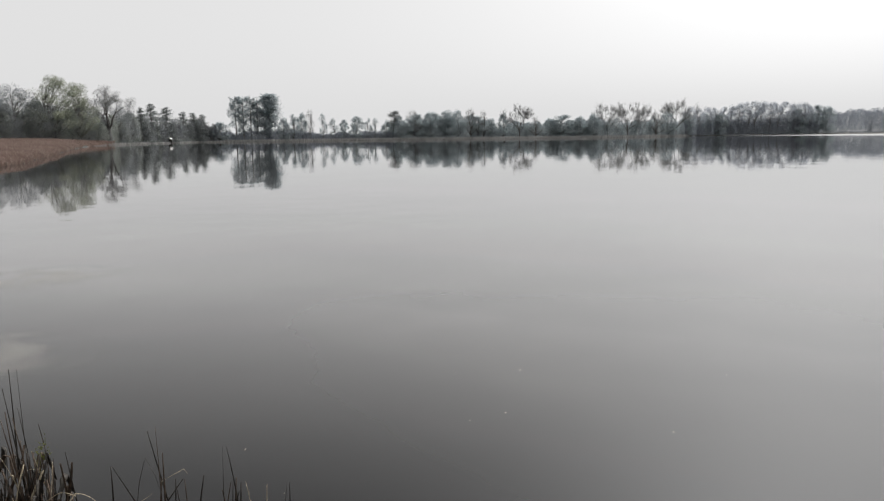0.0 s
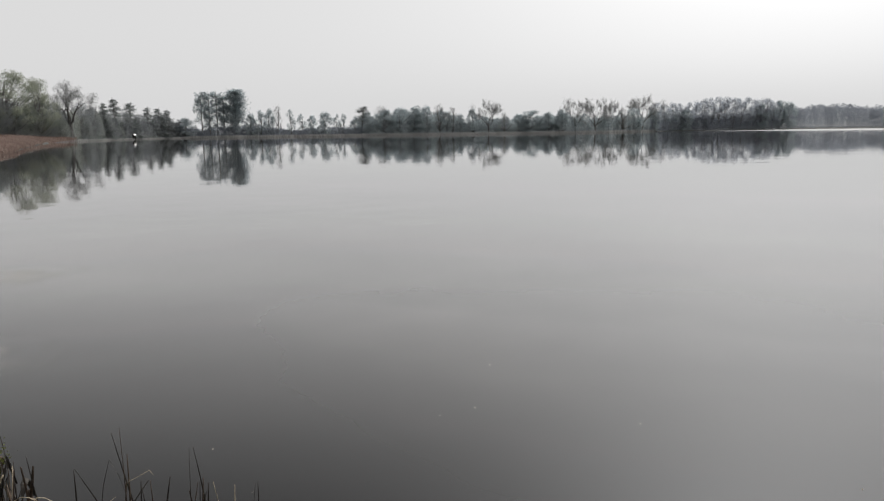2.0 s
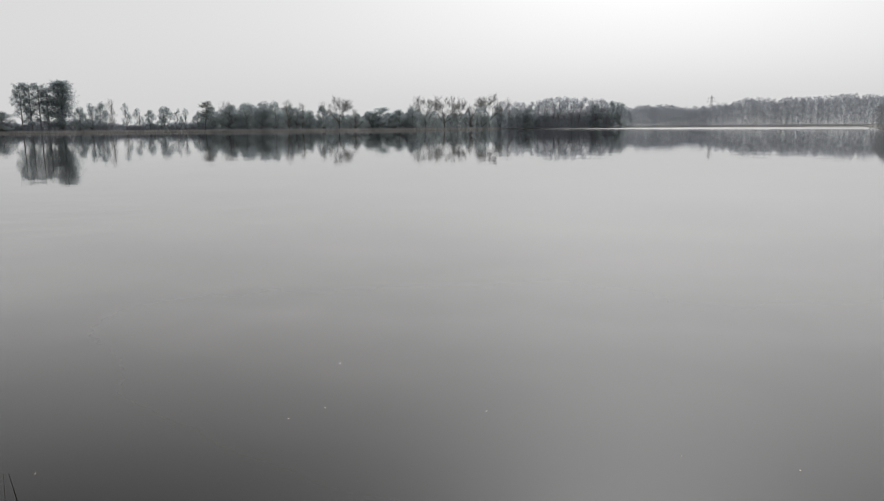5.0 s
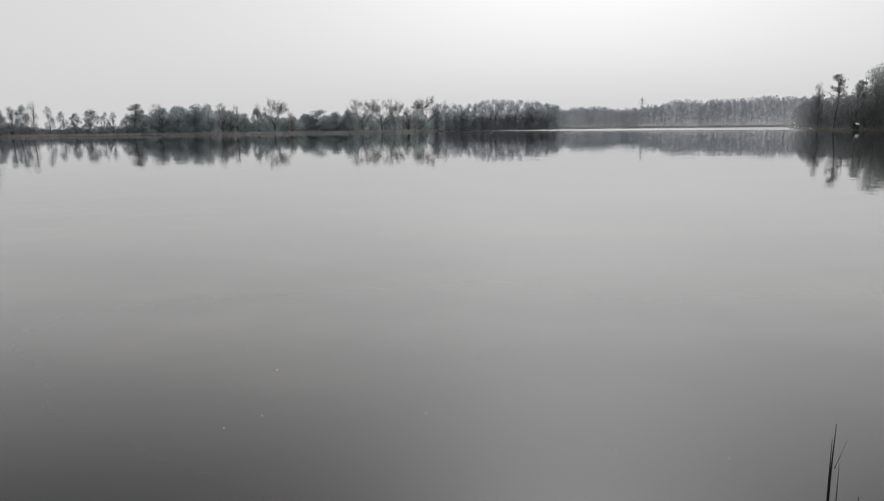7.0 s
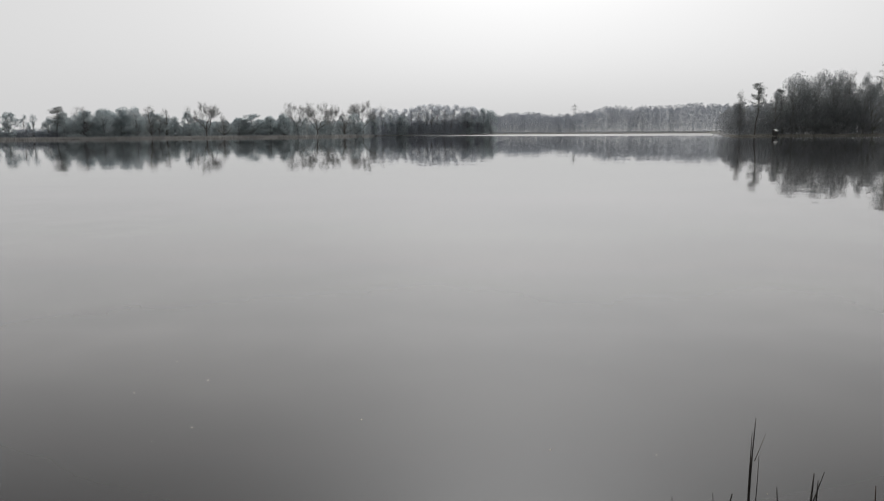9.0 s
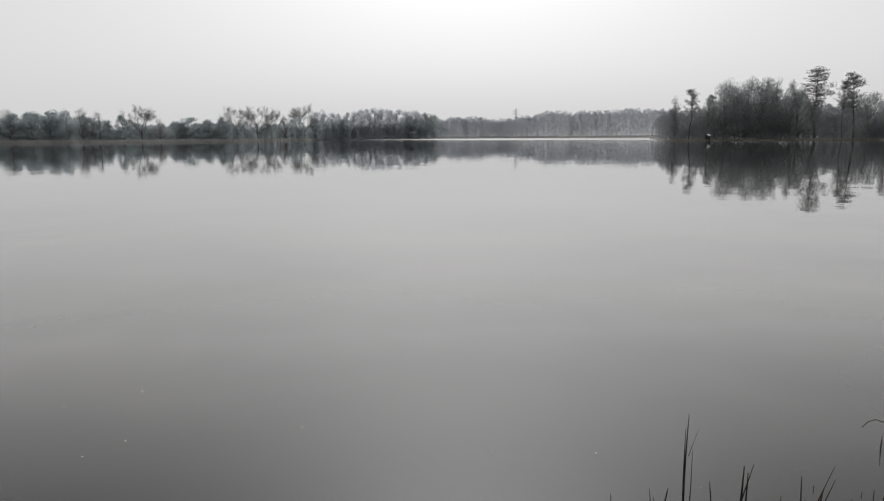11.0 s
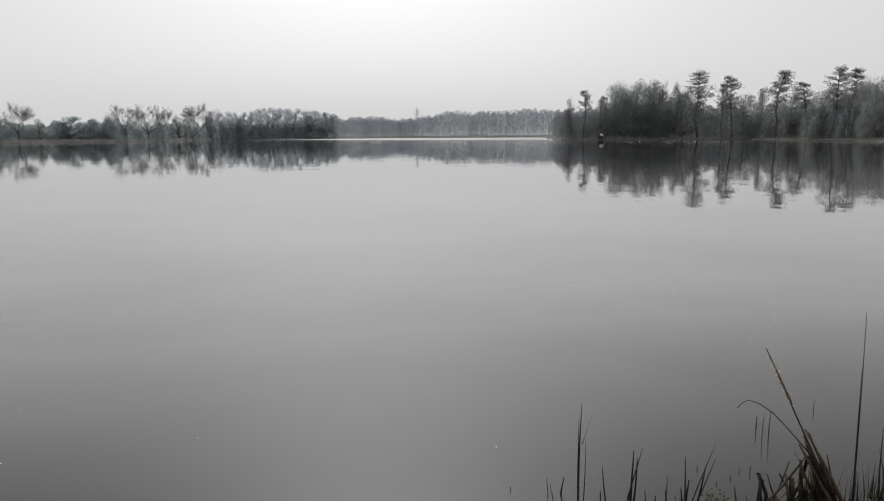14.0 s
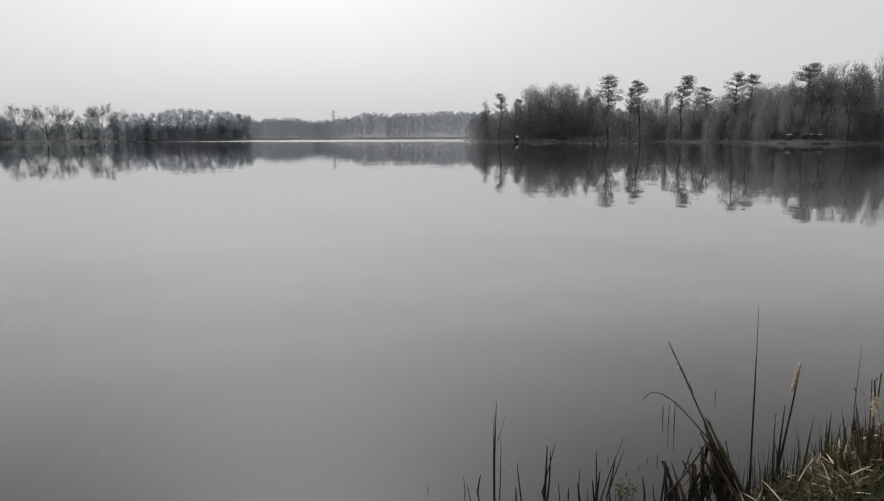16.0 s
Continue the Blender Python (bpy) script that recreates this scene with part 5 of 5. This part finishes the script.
tallr = clump("reed_clump", "very tall dark reed rising from the bank", [(4.11, 1.84, 4.11, 1.85, 1.28), (4.111, 1.838, 4.111, 1.849, 0.98)], 23, [STALK_DARK], (0.003, 0.004), bend=0.003)
for p0, p1 in (((4.11, 1.84, 0.35), (4.22, 1.73, 0.66)), ((4.05, 1.9, 0.28), (4.1, 1.86, 0.5))):
    part("bent_leaf", strand(local(tallr, *bowed(p0, p1, (0, 0, 0.02))), 0.004, 0.35, 4, 0.4), STALK_STRAW, tallr, "bleached leaf")
cat2 = clump("cattail_plant", "upright cattail with a burst cream seed spike", [(4.23, 1.81, 4.28, 1.67, 0.95), (4.26, 1.74, 4.26, 1.73, 0.69), (4.25, 1.75, 4.24, 1.77, 0.64)], 24, [STALK_DARK, STALK_DARK, STALK_BROWN], (0.0045, 0.006), "cattail")
spike(cat2, (4.272, 1.7, 0.79), (4.28, 1.672, 0.95), 0.0085, 130, "burst cream seed spike", 5)
thin = clump("reed_clump", "thin grey reed with a torn leaf on the bank", [(4.66, 1.46, 4.65, 1.48, 1.02)], 25, [STALK_DARK], (0.0025, 0.003))
part("torn_leaf", strand(local(thin, (4.65, 1.49, 0.74), (4.64, 1.5, 0.77), (4.65, 1.47, 0.76), (4.66, 1.44, 0.72)), 0.004, 0.4, 4), STALK_DARK, thin)
cat3 = clump("cattail_plant", "cattail with a thick shaggy cream spike on the bank", [(4.48, 1.38, 4.49, 1.33, 0.93), (4.39, 1.32, 4.39, 1.32, 0.79), (4.42, 1.34, 4.44, 1.36, 0.9)], 26, [STALK_BROWN, STALK_BROWN, STALK_DARK], (0.005, 0.007), "cattail")
spike(cat3, (4.39, 1.32, 0.66), (4.39, 1.32, 0.82), 0.014, 150, "shaggy cream seed spike", 6)
rng = random.Random(27)
for i in range(12):
    b = (4.33 + rng.uniform(-0.06, 0.06), 1.3 + rng.uniform(-0.05, 0.05), 0.1)
    e = (b[0] + rng.gauss(0, 0.05), b[1] + rng.gauss(0, 0.04), rng.uniform(0.5, 0.72))
    part("leaf", strand(local(cat3, *bowed(b, e, (0, 0, 0))), rng.uniform(0.008, 0.014), 0.22, 4, 0.4), STALK_BROWN, cat3)


for i in range(20):   # broad dark leaves packed low in the western clump
    b = Vector((-2.2 + rng.uniform(-0.2, 0.14), 3.77 + rng.uniform(-0.12, 0.1), 0.0))
    e = b + Vector((rng.gauss(-0.01, 0.08), rng.gauss(0, 0.05), rng.uniform(0.34, 0.68)))
    torn_leaf(left, b, e, rng.uniform(0.014, 0.024), STALK_DARK if i % 3 else STALK_BROWN, 700 + i)

for pts in ([(4.38, 1.34, 0.62), (4.33, 1.33, 0.42), (4.29, 1.29, 0.1)], [(4.39, 1.32, 0.6), (4.38, 1.3, 0.41), (4.32, 1.27, 0.1)]):
    part("broad_leaf", strand(local(cat3, *pts[::-1]), 0.018, 0.6, 6, 0.5), STALK_BROWN, cat3, "broad dead brown leaf")
part("hooked_leaf", strand(local(cat3, (4.39, 1.32, 0.72), (4.385, 1.325, 0.84), (4.38, 1.33, 0.91), (4.39, 1.315, 0.935), (4.39, 1.29, 0.96)), 0.005, 0.35, 4), STALK_DARK, cat3)
g = np.random.default_rng(91)      # low green sprout at the waterline
tuft = np.array([(3.8, 2.45, 0.07)]) + g.normal(0, 1, (110, 3)) * np.array([0.035, 0.05, 0.03])
tuft = tuft[tuft[:, 2] > 0.01]
tagged(mesh_object("green_sprout", *joined(leaves(tuft, 0.009, g), tubes([(3.8, 2.45, -0.1, *p, 0.002, 0.001) for p in tuft[::6]], 3)), SPROUT), "small fresh green sprout at the waterline", "plant")


def shoots(name, label, count, az0, az1, back0, back1, h0, h1, wide, mat, seed, lean=0.25, category="grass", bend=0.5, lift=0.0):
    """Blades of grass on the near bank between two bearings, as one mesh; each is a folded ribbon of three pieces."""
    g = np.random.default_rng(seed)
    verts, faces = [], []
    for i in range(count):
        a = g.uniform(az0, az1)
        r = near_shore(a) - g.uniform(back0, back1)
        if r < 0.25:
            r = abs(r) + 0.3
            a += 180
        clumpy = 0.65 + 0.7 * (noise.noise((r * 2.5, a * 0.25, seed)) + 0.5)
        h = g.uniform(h0, h1) * min(1.3, max(0.4, clumpy))
        b = at(a, r, max(ground_z(a, r), -0.15) - 0.02 + lift * g.random())
        t = g.uniform(0, 2 * math.pi)
        out_ = Vector((math.cos(t), math.sin(t), 0))
        across = Vector((-math.sin(t), math.cos(t), 0)) * wide * g.uniform(0.5, 1.2)
        l1 = abs(g.normal(0, lean))
        pts, w = [b], [1, 0.9, 0.6, 0.08]
        d = (out_ * l1 + Vector((0, 0, 1))).normalized()
        for k in range(3):
            pts.append(pts[-1] + d * h / 3)
            d = (d + out_ * bend * g.uniform(0.2, 1.1) - Vector((0, 0, bend * 0.3 * k))).normalized()
        o = len(verts)
        for q, f in zip(pts, w):
            verts += [q - across * f, q + out_ * wide * 0.35 * f, q + across * f]
        for k in range(3):
            s = o + 3 * k
            faces += [(s, s + 1, s + 4, s + 3), (s + 1, s + 2, s + 5, s + 4)]
    ob = mesh_object(name, verts, faces, mat)
    return tagged(ob, label, category, kind="stuff")


shoots("bank_grass", "thick green grass tussocks on the bank", 10000, 58, 92, -0.08, 1.9, 0.06, 0.2, 0.0075, GRASS, 31, lean=0.6, bend=1.0)
shoots("bank_weeds", "low broad-leaved weeds among the bank grass", 2200, 64, 92, -0.05, 1.4, 0.05, 0.13, 0.014, SPROUT, 38, lean=0.8, category="weeds", bend=0.9)
shoots("bank_grass", "dark upright iris leaves at the edge of the bank", 150, 66, 84, -0.1, 0.4, 0.2, 0.38, 0.009, GRASS, 32, lean=0.12, bend=0.1)
shoots("dry_grass", "bleached dry grass lying through the green tussocks", 1300, 62, 92, -0.03, 1.6, 0.1, 0.24, 0.0075, GRASS_DRY, 33, lean=1.0, bend=0.7)
shoots("dead_leaf_litter", "rotten brown reed leaves matted on the bank", 700, 62, 92, -0.1, 1.4, 0.08, 0.2, 0.009, STALK_BROWN, 39, lean=1.6, category="litter", bend=0.5, lift=0.08)
shoots("straw_litter", "bright broken straw caught on top of the grass", 330, 62, 92, 0.0, 1.5, 0.05, 0.15, 0.0065, STALK_STRAW, 37, lean=2.5, category="straw", bend=0.3, lift=0.17)
shoots("reed_stubble", "dark short reed stubble in the shallows", 600, 50, 78, -0.6, 0.2, 0.14, 0.38, 0.005, STALK_DARK, 34, lean=0.1, category="reeds", bend=0.08)
shoots("dry_grass", "dead brown grass and reed litter on the bank", 1800, -60, -29, -0.1, 1.2, 0.12, 0.3, 0.005, STALK_BROWN, 35, lean=0.3, bend=0.3)
shoots("bank_grass", "worn short grass on the bank underfoot", 2500, -66, 100, 0.1, 5.5, 0.05, 0.16, 0.005, GRASS, 36)


# seed fluff and specks floating on the water
g = np.random.default_rng(77)
specks = [at(float(a), float(r), 0.006) for a, r in zip(g.uniform(-22, 50, 16), g.uniform(4.6, 11, 16))]
sv, sf = leaves(specks, 0.007, g, flat=1.0)
tagged(mesh_object("floating_fluff", sv, sf, FLUFF), "tiny pale seed specks floating on the lake", "seed fluff", kind="stuff")
